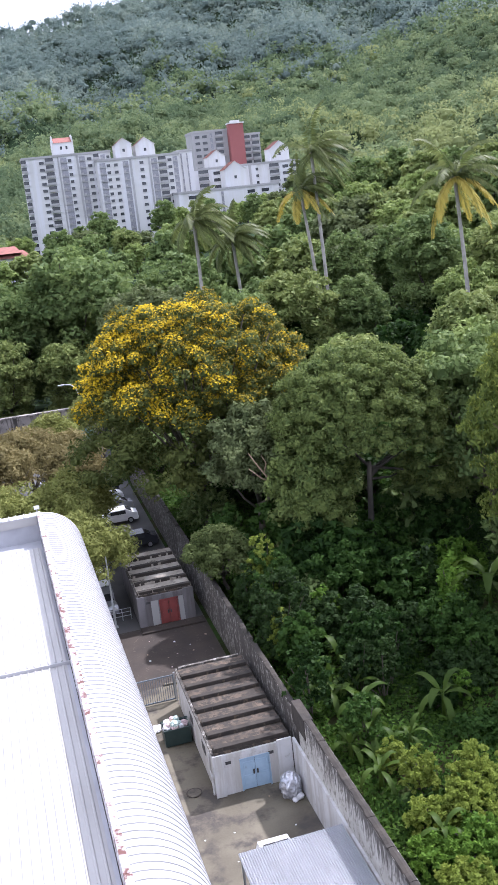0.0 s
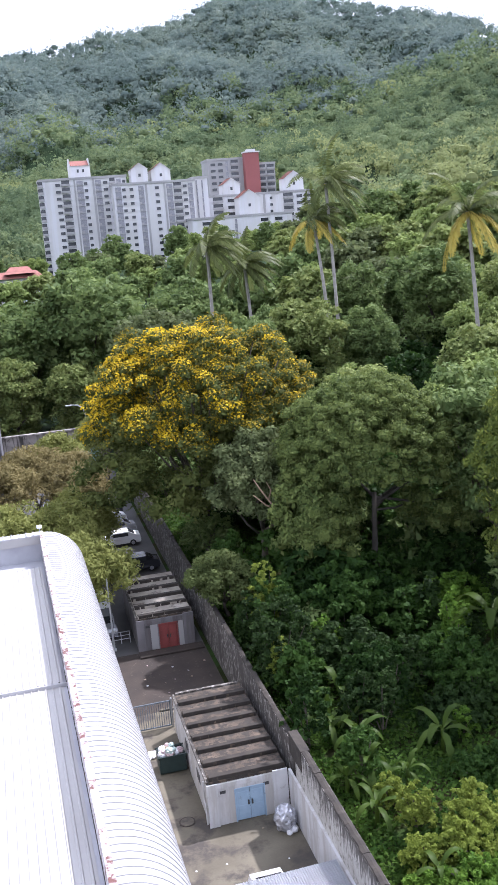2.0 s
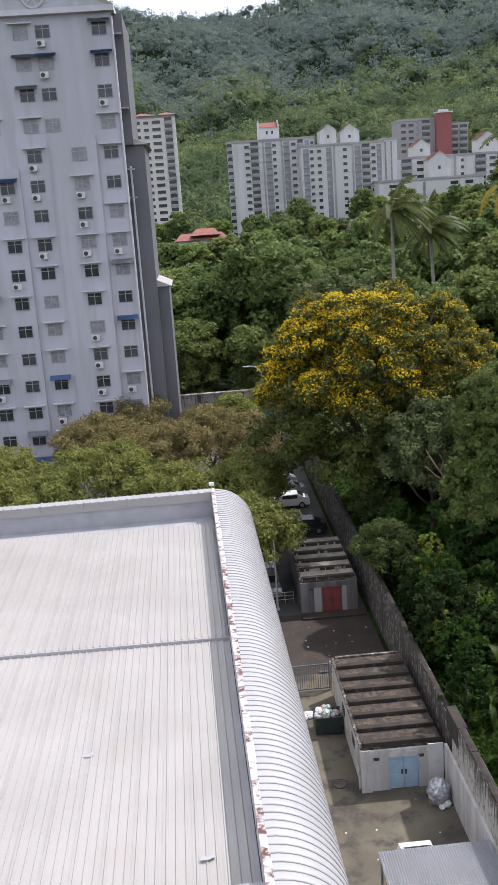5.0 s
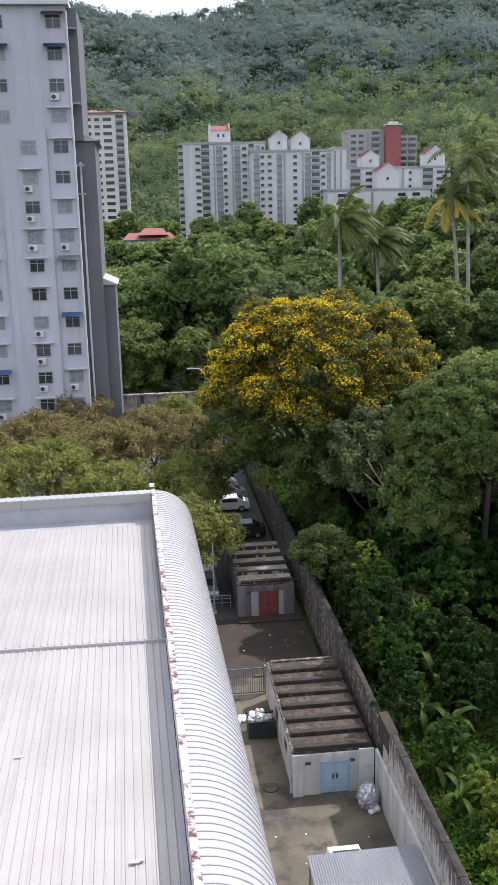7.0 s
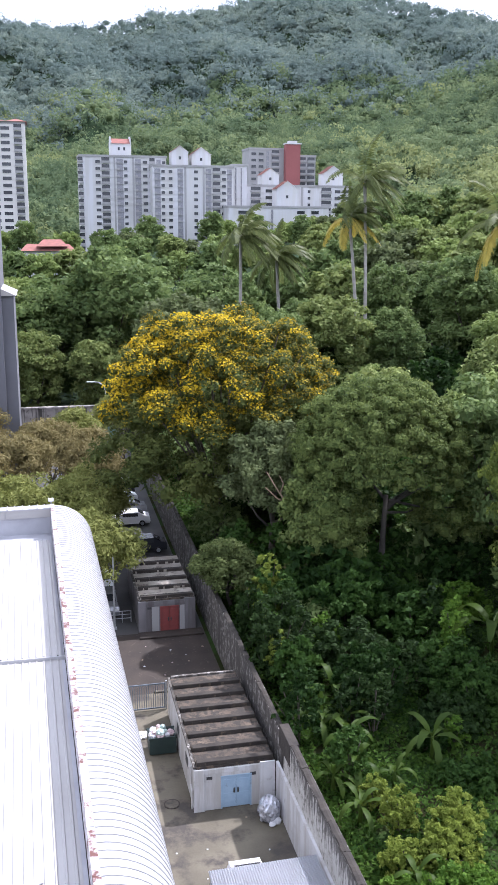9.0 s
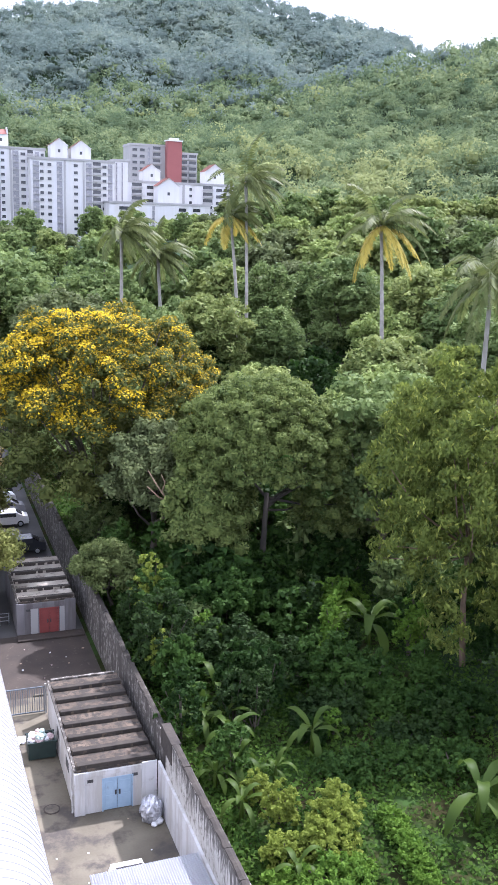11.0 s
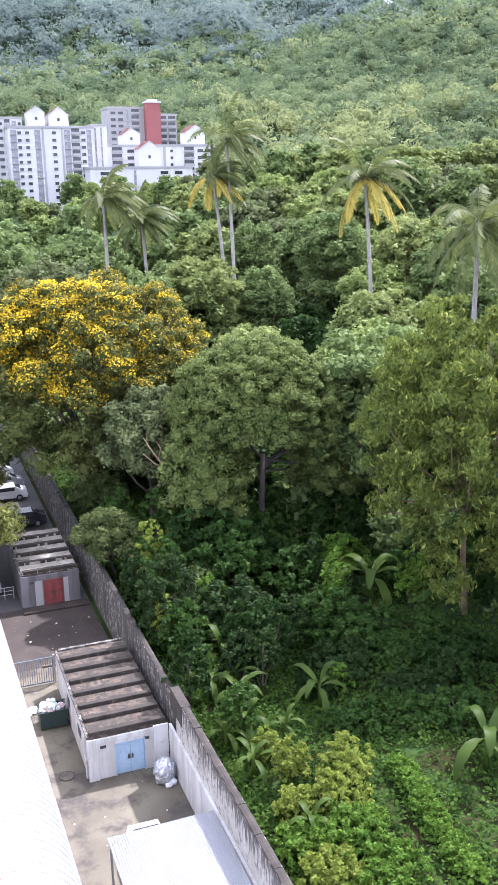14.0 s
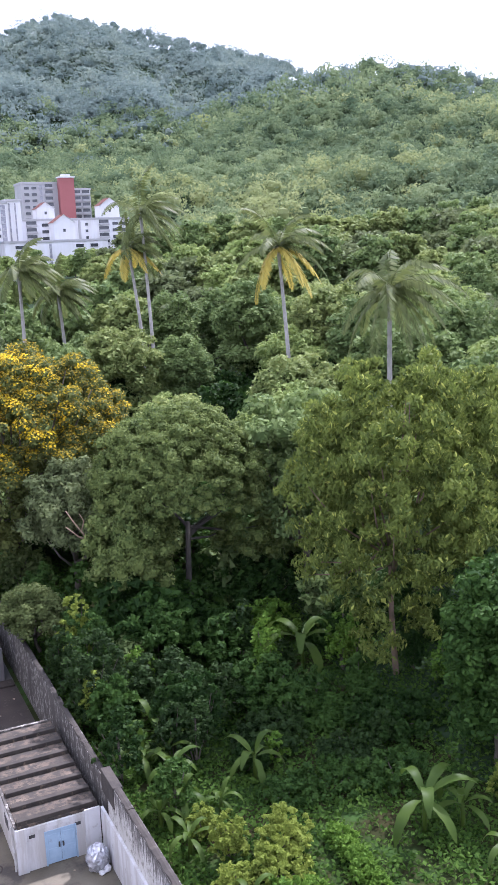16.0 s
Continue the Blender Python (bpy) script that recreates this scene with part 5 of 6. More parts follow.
# ---- forest beyond ----
def forest():
    kinds, slim = [], []
    for k, (leaf, rad, zc, words) in enumerate(((L_FOREST, (5.2, 5.2, 5.0), 9.0, "dense dark green forest tree"), (L_FOREST2, (5.0, 4.8, 4.4), 8.5, "light green leafy forest tree"),
                                                (L_FOREST, (4.4, 4.4, 6.4), 10.0, "tall dark green forest tree"), (L_GREY, (5.6, 5.4, 4.2), 8.5, "grey-green spreading forest tree"),
                                                (L_FOREST3, (5.0, 5.0, 5.2), 9.0, "round yellow-green forest tree crown"))):
        rng = np.random.default_rng(200 + k)
        cl = np.concatenate([crown_clumps(rng, 150, (0, 0, zc), rad, 0.8, low=-0.3, rough=0.17), crown_clumps(rng, 60, (0, 0, zc - 4.2), (rad[0] * 0.95, rad[1] * 0.95, 4.0), 1.0, low=-0.9, rough=0.15)])
        kinds.append(tree("forest_tree", (-60 - 15 * k, 190, 8), words, 210 + k, cl, leaf, 15000, 0.44, 0.3, 4.5, "forest trees", width=0.65, limb_n=5, three=True))
        slim.append(tree("forest_tree", (-60 - 15 * k, 215, 8), words, 230 + k, cl[::2] * np.array([1, 1, 1, 1.2]), leaf, 4200, 0.85, 0.3, 4.5, "forest trees", width=0.7, limb_n=2, core=0.7, three=True))
    rng = np.random.default_rng(77)
    put = []
    fixed = [(20, 133, 17, 3), (11, 146, 21, 0), (1, 150, 19, 0), (-9, 152, 19, 4), (28, 150, 18, 0), (-18, 150, 18, 2), (38.5, 104, 9.5, 1), (50, 97, 7.5, 1), (60, 86, 14, 0), (64, 100, 14, 2), (33, 88, 11, 4), (42, 78, 13, 1), (26, 98, 12, 0), (70, 118, 16, 4), (63, 132, 15, 2), (95, 238, 14, 1), (105, 258, 14, 2), (114, 276, 15, 4), (124, 298, 14, 0), (88, 220, 13, 3), (134, 322, 15, 1), (175, 212, 14, 4), (187, 228, 14, 1), (165, 198, 13, 0), (200, 246, 14, 2), (-9, 258, 14, 0), (0, 256, 14, 1), (9, 258, 13.6, 4), (18, 256, 13, 0), (75, 300, 9, 1), (88, 315, 9, 2), (152, 174, 14, 1), (196, 222, 15, 4), (236, 268, 15, 0), (268, 302, 15, 2), (215, 236, 14, 1), (180, 199, 14, 3), (24, 116, 11, 4), (30, 121, 12, 2), (8, 136, 12, 4), (-2, 138, 13, 4), (-12, 138, 13, 0), (66, 74, 14, 1), (56, 66, 13, 0), (40, 66, 11, 0), (25, 82, 10, 4), (24, 73, 9, 0), (48, 88, 13, 4), (72, 92, 15, 0), (78, 104, 16, 1)]
    for x, y, h, k in fixed:
        put.append((x, y, h, k))
    for r in (215, 245, 280, 320, 360):
        for k in range(13):
            a = math.radians(19 + 2.0 * k + (r % 3) * 0.6 + float(rng.uniform(-0.4, 0.4)))
            x, y = r * math.sin(a), r * math.cos(a)
            if all((x - p[0]) ** 2 + (y - p[1]) ** 2 > 7.0 ** 2 for p in put) and not (10 < x < 150 and y > 345):
                put.append((x, y, float(rng.uniform(11, 15.5)), int(rng.integers(0, 5))))
    tries = 0
    while len(put) < 275 and tries < 12000:
        tries += 1
        d = math.sqrt(rng.uniform(128 ** 2, 385 ** 2))
        a = math.radians(rng.uniform(-9, 44))
        x, y = d * math.sin(a), d * math.cos(a)
        if (radians(17.6) < a < radians(20.8) and d < 152) or -13 < x < 21 and 266 < y < 312 or (10 < x < 150 and y > 365) or any((x - p[0]) ** 2 + (y - p[1]) ** 2 < (6.2 + d * 0.012) ** 2 for p in put):
            continue
        put.append((x, y, rng.uniform(10.5, 15.5) * (0.77 if d > 190 and x < 0.36 * y else 1.0), int(rng.integers(0, 5))))
    for x, y, h, k in put:
        s = h / 14.0
        m = pose(x, y, float(height(x, y)) - 0.2, 0, 0, float(rng.uniform(0, 360))) @ Matrix.Diagonal((s * 1.15, s * 1.15, s * 1.05, 1))
        copy_thing((kinds if math.hypot(x, y) < 165 else slim)[k], m)


forest()


# ---- palms ----
def palm(base, head, label, seed, reach=5.2, fronds=22, wind=(0.75, -0.1), yellow=0.0):
    """A coconut palm: a leaning ringed trunk and fronds swept by the wind."""
    rng = np.random.default_rng(seed)
    b, h = Vector(base), Vector(head)
    t = thing("palm_tree", base, label, "palm tree", "palms")
    d = h - b
    pts = [Vector((0, 0, -0.3))] + [Vector((d.x * q ** 1.5, d.y * q ** 1.5, d.z * q)) for q in (0.03, 0.15, 0.3, 0.45, 0.6, 0.75, 0.9, 1.0)]
    part("trunk", tube(bmesh.new(), pts, [0.45, 0.38, 0.31, 0.28, 0.26, 0.25, 0.23, 0.22, 0.27], 9), M_PALMBARK, t, smooth=True)
    for k in range(fronds):
        az = 2 * math.pi * (k * 0.618 + 0.05 * rng.random())
        el = math.radians(78 - 105 * (k / fronds) + rng.normal() * 6)
        v = Vector((math.cos(az) * math.cos(el) + wind[0] * 0.55, math.sin(az) * math.cos(el) + wind[1] * 0.55, math.sin(el))).normalized()
        L = reach * (0.85 + 0.25 * rng.random())
        n = 12
        p, pts, cur = d.copy(), [], v.copy()
        for i in range(n + 1):
            pts.append(p.copy())
            cur = (cur + Vector((wind[0] * 0.07, wind[1] * 0.07, -0.165))).normalized()
            p = p + cur * (L / n)
        leaf = L_PALMY if (yellow and el < math.radians(18) and rng.random() < yellow) else L_PALM
        fr = part("frond", tube(bmesh.new(), pts[::2], [0.06, 0.05, 0.04, 0.035, 0.025, 0.02, 0.012], 5), leaf, t)
        q = []
        for i in range(1, n * 3):
            f = i / (n * 3)
            i0 = min(int(f * n), n - 1)
            c = np.array(pts[i0].lerp(pts[i0 + 1], f * n - i0))
            along = np.array((pts[i0 + 1] - pts[i0]).normalized())
            side = unit(np.cross(along, (0, 0, 1)))
            for s in (-1, 1):
                ll = 1.5 * math.sin(math.pi * min(1, 0.18 + 0.8 * f)) ** 0.7 * (0.8 + 0.4 * rng.random())
                out = unit(side * s * 0.8 + along * 0.55 + np.array([wind[0] * 0.35, wind[1] * 0.3, -0.55 - 0.3 * rng.random()]))
                w = along * 0.13
                tip = c + out * ll
                mid = c + out * ll * 0.45
                q.append((c - w * 0.4, mid - w, tip, mid + w))
        part("frond_blade", quads_mesh("frond_blade", np.array(q), leaf), leaf, fr)
    for k in range(5):
        a = k * 1.3
        bm = bmesh.new()
        bmesh.ops.create_icosphere(bm, subdivisions=1, radius=0.16, matrix=Matrix.Translation(d + Vector((0.26 * math.cos(a), 0.26 * math.sin(a), -0.28))))
        part("coconut", bm, L_PALMY if k % 2 else L_PALM, t)


def gz(x, y):
    return float(height(x, y))


palm((26.5, 126.5, gz(26.5, 126.5)), (26.3, 125.6, 27.6), "wind-bent coconut palm rising out of forest", 301, 6.6)
palm((33.4, 130.5, gz(33.4, 130.5)), (32.3, 129.5, 24.6), "shorter coconut palm beside another in forest", 302, 6.0)
palm((48.4, 140.0, gz(48.4, 140)), (46.7, 140.9, 30.2), "slender leaning coconut palm, yellowish fronds", 303, 6.6, yellow=0.5)
palm((49.3, 139.0, gz(49.3, 139)), (48.6, 139.6, 35.4), "very tall coconut palm blown by the wind", 304, 8.6)
palm((57.6, 108.6, gz(57.6, 108.6)), (56.8, 109.8, 29.5), "tall coconut palm with yellowing lower fronds", 305, 8.2, yellow=0.9, wind=(0.35, -0.1))
palm((52.3, 77.5, gz(52.3, 77.5)), (52.4, 77.5, 24.9), "coconut palm with long drooping green fronds", 306, 8.6, wind=(0.3, -0.2))


# ---- banana plants ----
def banana(at, label, seed, leaves=8, size=2.2):
    rng = np.random.default_rng(seed)
    t = thing("banana_plant", at, label, "banana plant", "banana plants")
    h = size * 0.8
    part("stem", tube(bmesh.new(), [(0, 0, -0.2), (0.03, 0.02, h * 0.5), (0, 0, h)], [0.15, 0.12, 0.07], 8), L_BANANA, t, smooth=True)
    for k in range(leaves):
        az = 2 * math.pi * (k * 0.618 + 0.1 * rng.random())
        el = math.radians(72 - 62 * k / leaves + rng.normal() * 8)
        cur = Vector((math.cos(az) * math.cos(el), math.sin(az) * math.cos(el), math.sin(el)))
        p = Vector((0, 0, h * 0.95))
        n = 10
        bm = bmesh.new()
        rows = []
        L = size * (1.05 + 0.4 * rng.random())
        bend = 0.13 + 0.13 * rng.random()
        for i in range(n + 1):
            f = i / n
            wd = 0.21 * size * 0.55 * (0.12 if f < 0.12 else math.sin(math.pi * min(1.0, (f - 0.08) / 0.93)) ** 0.55 + 0.02)
            side = cur.cross(Vector((0, 0, 1)))
            side = side.normalized() if side.length > 1e-3 else Vector((1, 0, 0))
            lift = Vector((0, 0, 0.30 * wd))
            jag = 1 + rng.normal() * 0.08
            rows.append([bm.verts.new(p - side * wd * jag + lift), bm.verts.new(p), bm.verts.new(p + side * wd * jag + lift)])
            cur = (cur + Vector((0, 0, -bend * (0.5 + 1.5 * f)))).normalized()
            p = p + cur * (L / n)
        for a, b in zip(rows, rows[1:]):
            bm.faces.new((a[0], a[1], b[1], b[0]))
            bm.faces.new((a[1], a[2], b[2], b[1]))
        part("leaf", bm, L_BANANA, t, smooth=True)
    return t


for k, (x, y, s, lab) in enumerate(((14.0, 40.6, 2.6, "bright"), (13.5, 37.9, 2.4, "bright"), (14.6, 44.7, 3.0, "upright"), (18.1, 39.2, 2.9, "broad-leaved"), (12.6, 34.6, 2.0, "yellow-green"), (13.2, 42.8, 2.4, "dark green"), (14.4, 42.6, 2.5, "dark green"), (12.6, 44.6, 2.2, "dark green"), (22.7, 30.7, 3.7, "large torn-leaved"), (26.0, 48.4, 4.6, "large shaded"), (24.6, 27.2, 2.3, "young"), (13.2, 29.4, 1.9, "bright"), (15.2, 37.0, 1.8, "young"), (12.2, 37.4, 1.9, "bright"), (24.8, 30.6, 2.4, "shaded"))):
    banana((x, y, gz(x, y)), lab + " banana plant growing behind the wall", 400 + k, 7, s * 0.62)


# ---- undergrowth ----
def bush(at, label, seed, r, h, leaf, leaves, size, n=14, group="bushes", width=0.5):
    rng = np.random.default_rng(seed)
    t = thing("bush", at, label, "bush", group)
    cl = crown_clumps(rng, n * 9, (0, 0, h * 0.42), (r * 1.2, r * 1.2, h * 0.7), 0.11 * min(r, h), low=-0.3, rough=0.3)
    bm = bmesh.new()
    for k in rng.choice(len(cl), min(6, n), replace=False):
        tube(bm, [(0, 0, -0.2), tuple(cl[k][:3] * np.array([0.4, 0.4, 0.5])), tuple(cl[k][:3])], [0.06, 0.04, 0.02], 5)
    part("stem", bm, M_BARK, t)
    part("foliage", quads_mesh("foliage", core_quads(rng, cl[::6] * np.array([0.75, 0.75, 0.8, 1.4]), 0.6, 5, 3), leaf, blunt(leaf_quads(rng, cl, int(leaves * 1.5), size, width, 0.5, inner=0.2))), leaf, t)
    return t


for k, (x, y, r, h, leaf, n, s) in enumerate(((14.0, 33.3, 0.75, 2.2, L_SHRUB, 3000, 0.17), (16.1, 31.9, 1.1, 2.3, L_SHRUB, 5200, 0.17), (15.2, 30.4, 1.1, 1.5, L_SHRUB, 3600, 0.17), (13.6, 35.6, 0.6, 1.6, L_SHRUB, 1800, 0.16), (13.2, 30.8, 0.9, 1.3, L_SHRUB, 2600, 0.18), (14.3, 28.4, 1.3, 1.3, L_VINE, 3400, 0.18),
                                              (12.6, 28.8, 1.0, 1.1, L_VINE, 2400, 0.2), (13.0, 26.4, 1.3, 1.2, L_SHRUB, 3200, 0.18), (15.2, 26.0, 1.3, 1.0, L_VINE, 3000, 0.19), (14.0, 24.2, 1.5, 1.1, L_VINE, 3000, 0.2), (15.6, 28.9, 0.8, 0.8, L_VINE, 1700, 0.18),
                                              (13.0, 54.5, 1.0, 5.6, L_SHRUB, 2600, 0.3), (12.4, 48.4, 0.8, 3.6, L_SHRUB, 1500, 0.28), (21.2, 36.4, 1.6, 1.1, L_DEEP, 2600, 0.24), (24.2, 35.2, 1.7, 1.3, L_DEEP, 2800, 0.26), (18.6, 36.4, 1.3, 1.0, L_DEEP, 2200, 0.22),
                                              (12.6, 49.6, 1.7, 4.2, L_BUSH, 4800, 0.34), (13.4, 53.5, 2.2, 5.2, L_BUSH, 6500, 0.36), (13.0, 47.0, 1.5, 3.2, L_BUSH, 3800, 0.32), (16.6, 49.0, 2.4, 4.8, L_BUSH, 6500, 0.36), (16.2, 44.6, 2.0, 3.4, L_BUSH, 5000, 0.34),
                                              (19.4, 47.2, 2.2, 3.2, L_BUSH, 5200, 0.36), (22.2, 46.0, 2.2, 2.6, L_BUSH, 5000, 0.36), (24.5, 43.0, 2.3, 2.2, L_BUSH, 5000, 0.36), (20.4, 42.2, 2.2, 2.0, L_BUSH, 5000, 0.34), (27.2, 39.6, 2.4, 2.2, L_BUSH, 5000, 0.36), (23.4, 38.4, 2.2, 1.6, L_BUSH, 4600, 0.34), (14.2, 57.0, 2.3, 4.8, L_BUSH, 6000, 0.36), (18.2, 54.0, 2.3, 4.0, L_BUSH, 5500, 0.36),
                                              (31.5, 37.0, 2.4, 2.6, L_BUSH, 5000, 0.36), (28.2, 30.6, 1.2, 2.2, L_SHRUB, 4200, 0.22), (26.0, 54.0, 2.2, 2.6, L_VINE, 4000, 0.36), (13.0, 64.5, 1.8, 3.6, L_BUSH, 4600, 0.34), (29.0, 50.0, 2.0, 2.0, L_BUSH, 3800, 0.36), (36.0, 41.0, 2.6, 3.4, L_BUSH, 5500, 0.36), (35.0, 46.5, 2.2, 3.4, L_BUSH, 4200, 0.36), (37.5, 51.0, 2.4, 4.2, L_BUSH, 4600, 0.36), (33.5, 51.5, 2.2, 3.6, L_BUSH, 4200, 0.36), (40.5, 46.0, 2.6, 4.0, L_BUSH, 4600, 0.36), (33.6, 41.0, 1.8, 2.6, L_BUSH, 3600, 0.36))):
    # These dark leaf colours hold the shade of the trees above.
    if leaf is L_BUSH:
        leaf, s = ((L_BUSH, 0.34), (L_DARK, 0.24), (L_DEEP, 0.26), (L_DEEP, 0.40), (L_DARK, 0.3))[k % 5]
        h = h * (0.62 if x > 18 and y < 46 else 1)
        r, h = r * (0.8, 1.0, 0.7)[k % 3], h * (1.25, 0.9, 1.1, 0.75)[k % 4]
    word = {id(L_SHRUB): "light yellow-green shrub", id(L_VINE): "bright green creeping vines"}.get(id(leaf), "shade-darkened green leafy bush")
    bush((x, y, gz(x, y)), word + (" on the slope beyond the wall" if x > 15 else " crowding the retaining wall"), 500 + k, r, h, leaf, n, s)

# a line of bright creepers and thin saplings on the slope
for k in range(15):
    x, y = 18.75 - 0.06 * k + 0.12 * math.sin(k * 1.9), 31.9 - 0.52 * k
    bush((x, y, gz(x, y)), "bright green creepers heaped along a path", 620 + k, 0.5 + 0.12 * math.sin(k * 2.3), 0.8, L_VINE, 1100, 0.17, 9)
sap = random.Random(17)
for k in range(34):
    x, y = sap.uniform(11.6, 33), sap.uniform(36, 60)
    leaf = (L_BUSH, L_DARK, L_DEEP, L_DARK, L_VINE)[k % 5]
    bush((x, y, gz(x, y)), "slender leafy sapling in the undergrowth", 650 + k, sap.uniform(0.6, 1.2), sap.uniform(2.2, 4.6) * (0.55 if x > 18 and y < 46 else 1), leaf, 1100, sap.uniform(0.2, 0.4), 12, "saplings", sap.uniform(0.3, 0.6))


def understory():
    rng = np.random.default_rng(91)
    # Two of these thickets have tree shade in their leaf colour.
    kinds = [bush((-70, 230 + 8 * k, 10), w, 560 + k, 2.6, 4.4, leaf, 1500, 0.55, 18) for k, (leaf, w) in enumerate(((L_BUSH, "shade-darkened green thicket between the trees"), (L_FOREST, "leafy thicket under the trees"), (L_DEEP, "thicket with tree shade in its deep green")))]
    put = 0
    while put < 190:
        x, y = rng.uniform(11.8, 110), rng.uniform(52, 112) if put < 90 else rng.uniform(105, 175)
        if x > 14 + 0.72 * y or (x < 13.5 and y < 60) or (y > 100 and 0.31 < x / y < 0.37):
            continue
        s = rng.uniform(0.7, 1.25) * (1.0 if put < 90 else 1.5)
        copy_thing(kinds[put % 3], pose(x, y, gz(x, y) - 0.2, 0, 0, float(rng.uniform(0, 360))) @ Matrix.Diagonal((s, s, s, 1)))
        put += 1


understory()


def ground_cover():
    rng = np.random.default_rng(90)
    n = 170000
    x, y = 10.8 + 37 * rng.random(n) ** 1.3, 18 + 82 * rng.random(n) ** 1.7
    z = height(x, y)
    patch = np.sin(x * 0.9 + np.sin(y * 0.7)) * np.sin(y * 0.8) > -0.92
    path = ((np.abs(x - 17.1 - 0.12 * (y - 28)) < 0.42) & (y < 33)) | (np.hypot((x - 20.7) / 1.5, (y - 31.5) / 2.2) < 1 + 0.3 * np.sin(x * 5) * np.sin(y * 4)) | (np.hypot((x - 20.6) / 1.2, (y - 27.2) / 1.8) < 1)
    keep = patch & ~(path & (rng.random(n) < 0.6))
    c = np.stack([x, y, z + 0.05 + 0.45 * rng.random(n) * (0.4 + 0.6 * np.sin(x * 0.5) ** 2)], 1)[keep]
    m = len(c)
    nrm = unit(rng.normal(size=(m, 3)) * 0.6 + np.array([0, 0, 0.8]))
    tan = unit(np.cross(nrm, rng.normal(size=(m, 3))))
    side = np.cross(nrm, tan)
    L = (0.06 + 0.11 * rng.random(m))[:, None]
    q = np.stack([c - tan * L, c + side * L * 0.6, c + tan * L, c - side * L * 0.6], 1)
    tagged(new("ground_cover", quads_mesh("ground_cover", q, L_COVER)), "green creepers and weeds over the wooded slope", "undergrowth", kind="stuff")


ground_cover()


# ---- small things in the yard ----
def crumple(name, at, r, material, label, category, seed, squash=1.0, parent=None):
    bm = bmesh.new()
    bmesh.ops.create_icosphere(bm, subdivisions=4 if r > 0.5 else 3, radius=1.0)
    rng = random.Random(seed)
    off = Vector((rng.random() * 50, rng.random() * 50, rng.random() * 50))
    for v in bm.verts:
        q = noise.noise(v.co * 2.2 + off) * 0.28 + abs(noise.noise(v.co * 5 + off)) * 0.16 + (abs(noise.noise(v.co * 11 + off)) * 0.06 if r > 0.5 else 0)
        v.co *= r * (1 + q)
        v.co.z = max(v.co.z * squash, -r * squash * 0.85)
    me = to_mesh(name, bm, material)
    ob = new(name, me)
    ob.location = (at[0], at[1], at[2] + r * squash * 0.85)
    if parent:
        ob.parent = parent
        ob.location = Vector(ob.location) - parent.location
        if label:
            ob["label"] = label
    else:
        tagged(ob, label, category)
    return ob


crumple("rubbish_bag", (9.45, 39.15, 0), 0.54, M_SILVER, "large silvery clear plastic rubbish bag by the wall", "bag", 1, 1.25)
crumple("rubbish_bag", (9.75, 38.75, 0), 0.22, M_TRASH[0], "small white plastic bag on the ground", "bag", 2, 0.8)
crumple("rubbish_bag", (9.5, 38.6, 0), 0.16, M_TRASH[0], "small white plastic bag on the ground", "bag", 3, 0.8)
skip = thing("rubbish_bin", (5.0, 46.6, 0), "dark green open bin overflowing with rubbish bags", "bin")
part("body", boxes((-0.75, 0.75, -0.55, -0.47, 0.1, 1.1), (-0.75, 0.75, 0.47, 0.55, 0.1, 1.1), (-0.75, -0.67, -0.47, 0.47, 0.1, 1.1), (0.67, 0.75, -0.47, 0.47, 0.1, 1.1), (-0.67, 0.67, -0.47, 0.47, 0.1, 0.2)), M_BIN, skip)
part("rim", boxes((-0.8, 0.8, -0.6, -0.55, 1.02, 1.12)), M_BIN, skip)
part("rim", boxes((-0.8, 0.8, 0.55, 0.6, 1.02, 1.12)), M_BIN, skip)
for x in (-0.6, 0.6):
    for y in (-0.4, 0.4):
        part("wheel", tube(bmesh.new(), [(x - 0.04, y, 0.07), (x + 0.04, y, 0.07)], 0.07), M_TYRE, skip)
rb = random.Random(8)
for k in range(22):
    x, y = rb.uniform(-0.55, 0.55), rb.uniform(-0.42, 0.42)
    crumple("rubbish", (5.0 + x, 46.6 + y, 0.85 + 0.5 * (1 - abs(x)) * rb.random()), rb.uniform(0.13, 0.24), M_TRASH[k % 4], ("white", "pink", "green", "brown")[k % 4] + " plastic rubbish bag heaped in the bin", "rubbish", 20 + k, 0.8)
for k in range(6):
    crumple("rubbish", (4.1 + rb.uniform(-0.35, 0.35), 48.2 + rb.uniform(-0.3, 0.3), 0), rb.uniform(0.14, 0.26), M_TRASH[0], "white crumpled plastic rubbish beside the bin", "rubbish", 60 + k, 0.7)
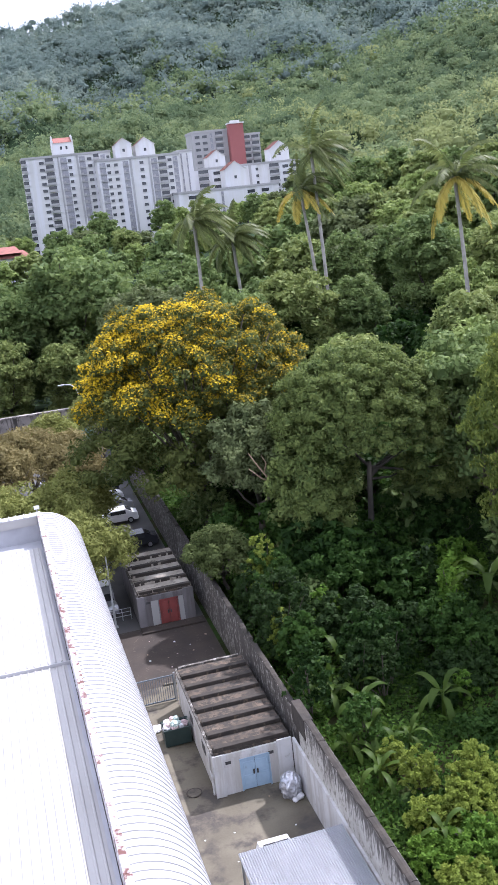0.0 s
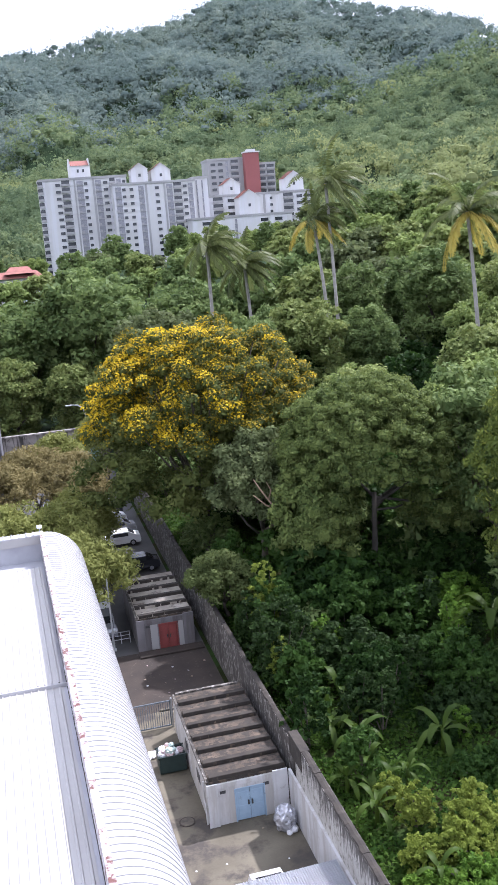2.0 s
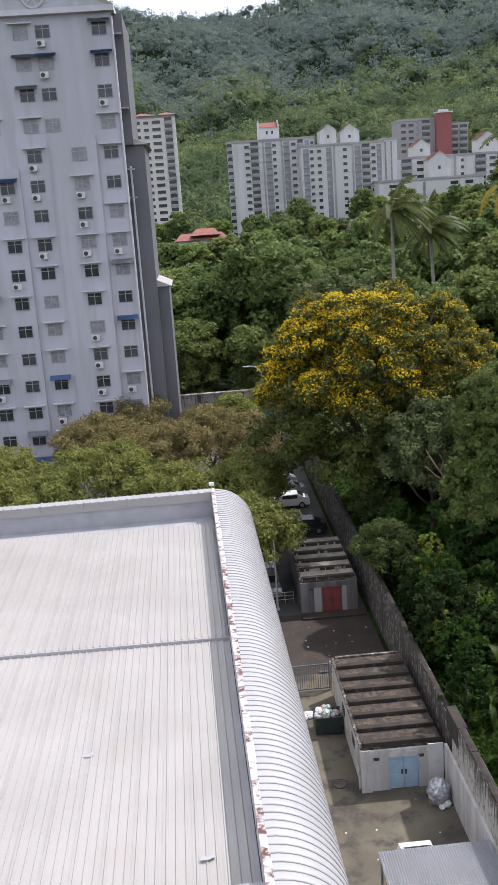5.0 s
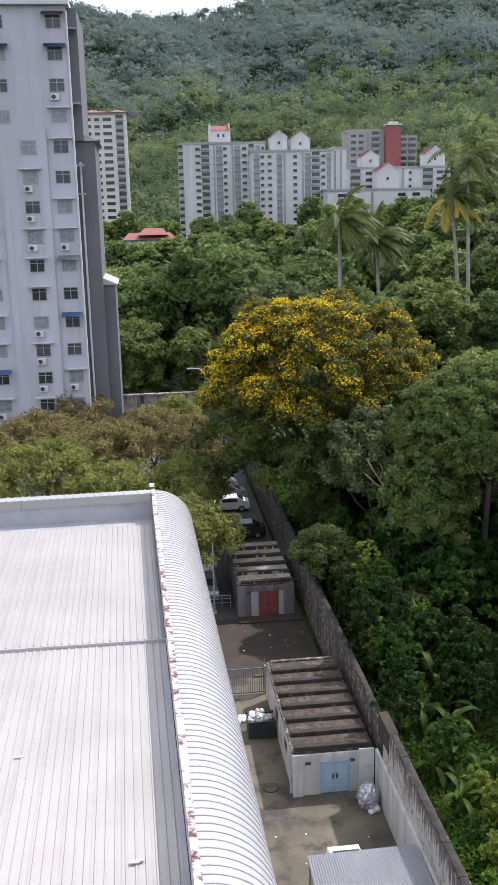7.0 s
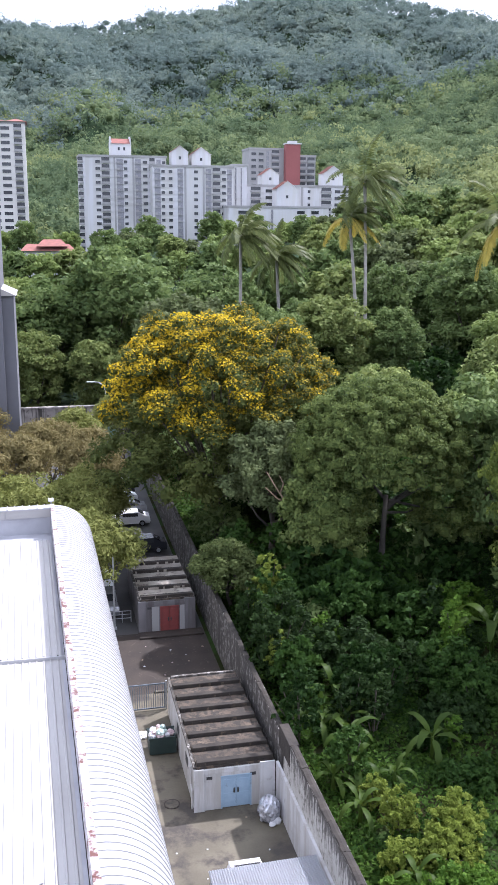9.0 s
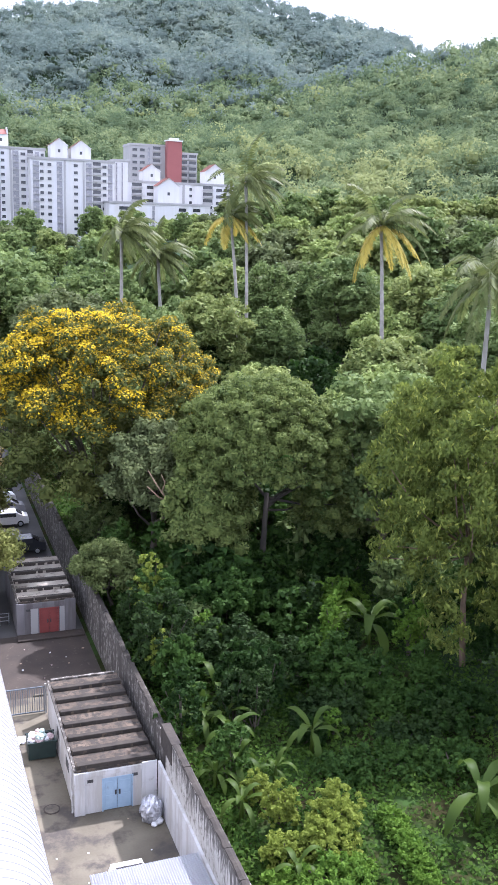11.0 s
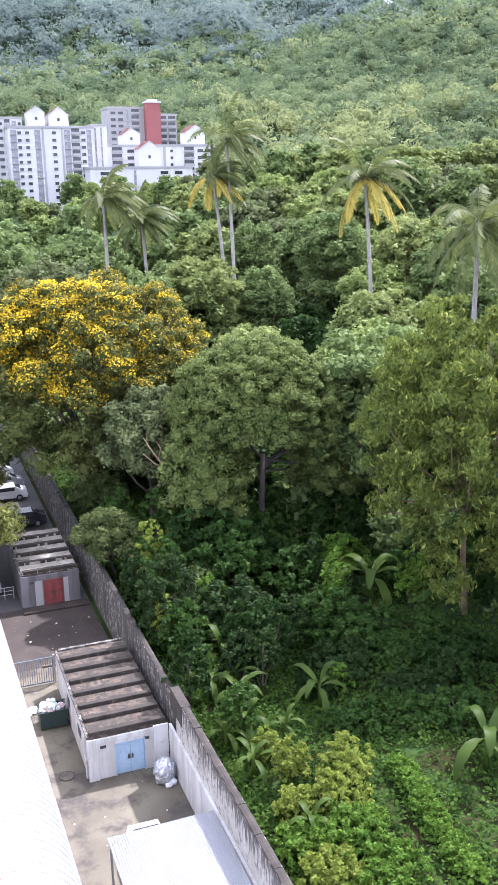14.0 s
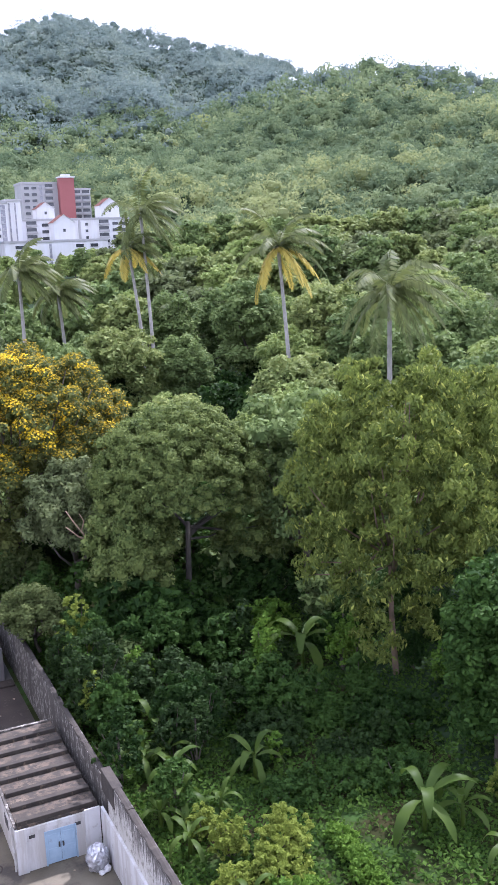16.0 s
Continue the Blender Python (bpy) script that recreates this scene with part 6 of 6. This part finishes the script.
for k in range(16):
    crumple("litter", (rb.uniform(4.5, 9.7), rb.uniform(54, 61), 0.006), rb.uniform(0.04, 0.09), M_TRASH[(3, 1, 3, 0)[k % 4]], "scrap of litter on the brown yard", "litter", 90 + k, 0.4)
for k in range(9):
    crumple("litter", (rb.uniform(4.5, 9.7), rb.uniform(33.5, 40), 0.0), rb.uniform(0.025, 0.05), M_TRASH[(0, 3)[k % 2]], "scrap of litter on the concrete", "litter", 130 + k, 0.4)


def gate():
    g = thing("gate", (3.1, 51.2, 0), "dark metal bar gate across the lane", "gate")
    part("gate_frame", boxes((0, 2.7, -0.03, 0.03, 0.1, 0.17), (0, 2.7, -0.03, 0.03, 1.7, 1.77), (0, 0.06, -0.03, 0.03, 0.17, 1.7), (2.64, 2.7, -0.03, 0.03, 0.17, 1.7)), M_GATE, g)
    bar = to_mesh("bar", boxes((0, 0.03, -0.015, 0.015, 0.17, 1.7)), M_GATE)
    for k in range(1, 19):
        part("bar", bar, M_GALV, g, at=(0.14 * k, 0, 0))
    part("post", boxes((2.72, 2.82, -0.06, 0.06, 0, 1.9)), M_GALV, g)


gate()


def lane_rail():
    g = thing("railing", (2.4, 64.6, 0), "low grey pipe railing beside the far shed", "railing")
    for k in range(5):
        part("post", tube(bmesh.new(), [(0.65 * k, 0, 0), (0.65 * k, 0, 0.95)], 0.03), M_GALV, g)
    for z in (0.35, 0.65, 0.92):
        part("rail", tube(bmesh.new(), [(0, 0, z), (2.6, 0, z)], 0.025), M_GALV, g)


lane_rail()
sp = thing("lamp_post", (3.7, 63.6, 0), "thin grey metal post beside the lane", "post")
part("pole", tube(bmesh.new(), [(0, 0, 0), (0, 0, 5.6)], [0.08, 0.05]), M_POLE, sp)
part("base", boxes((-0.16, 0.16, -0.16, 0.16, 0, 0.12), bevel=0.02), M_POLE, sp)
mh = thing("manhole_cover", (4.85, 41.4, 0.004), "round concrete manhole cover in the yard", "manhole cover")
part("ring", tube(bmesh.new(), [(0, 0, 0), (0, 0, 0.025)], 0.42, 24), M_BROWN, mh)
part("lid", tube(bmesh.new(), [(0, 0, 0.025), (0, 0, 0.035)], 0.35, 24), M_CONC, mh)
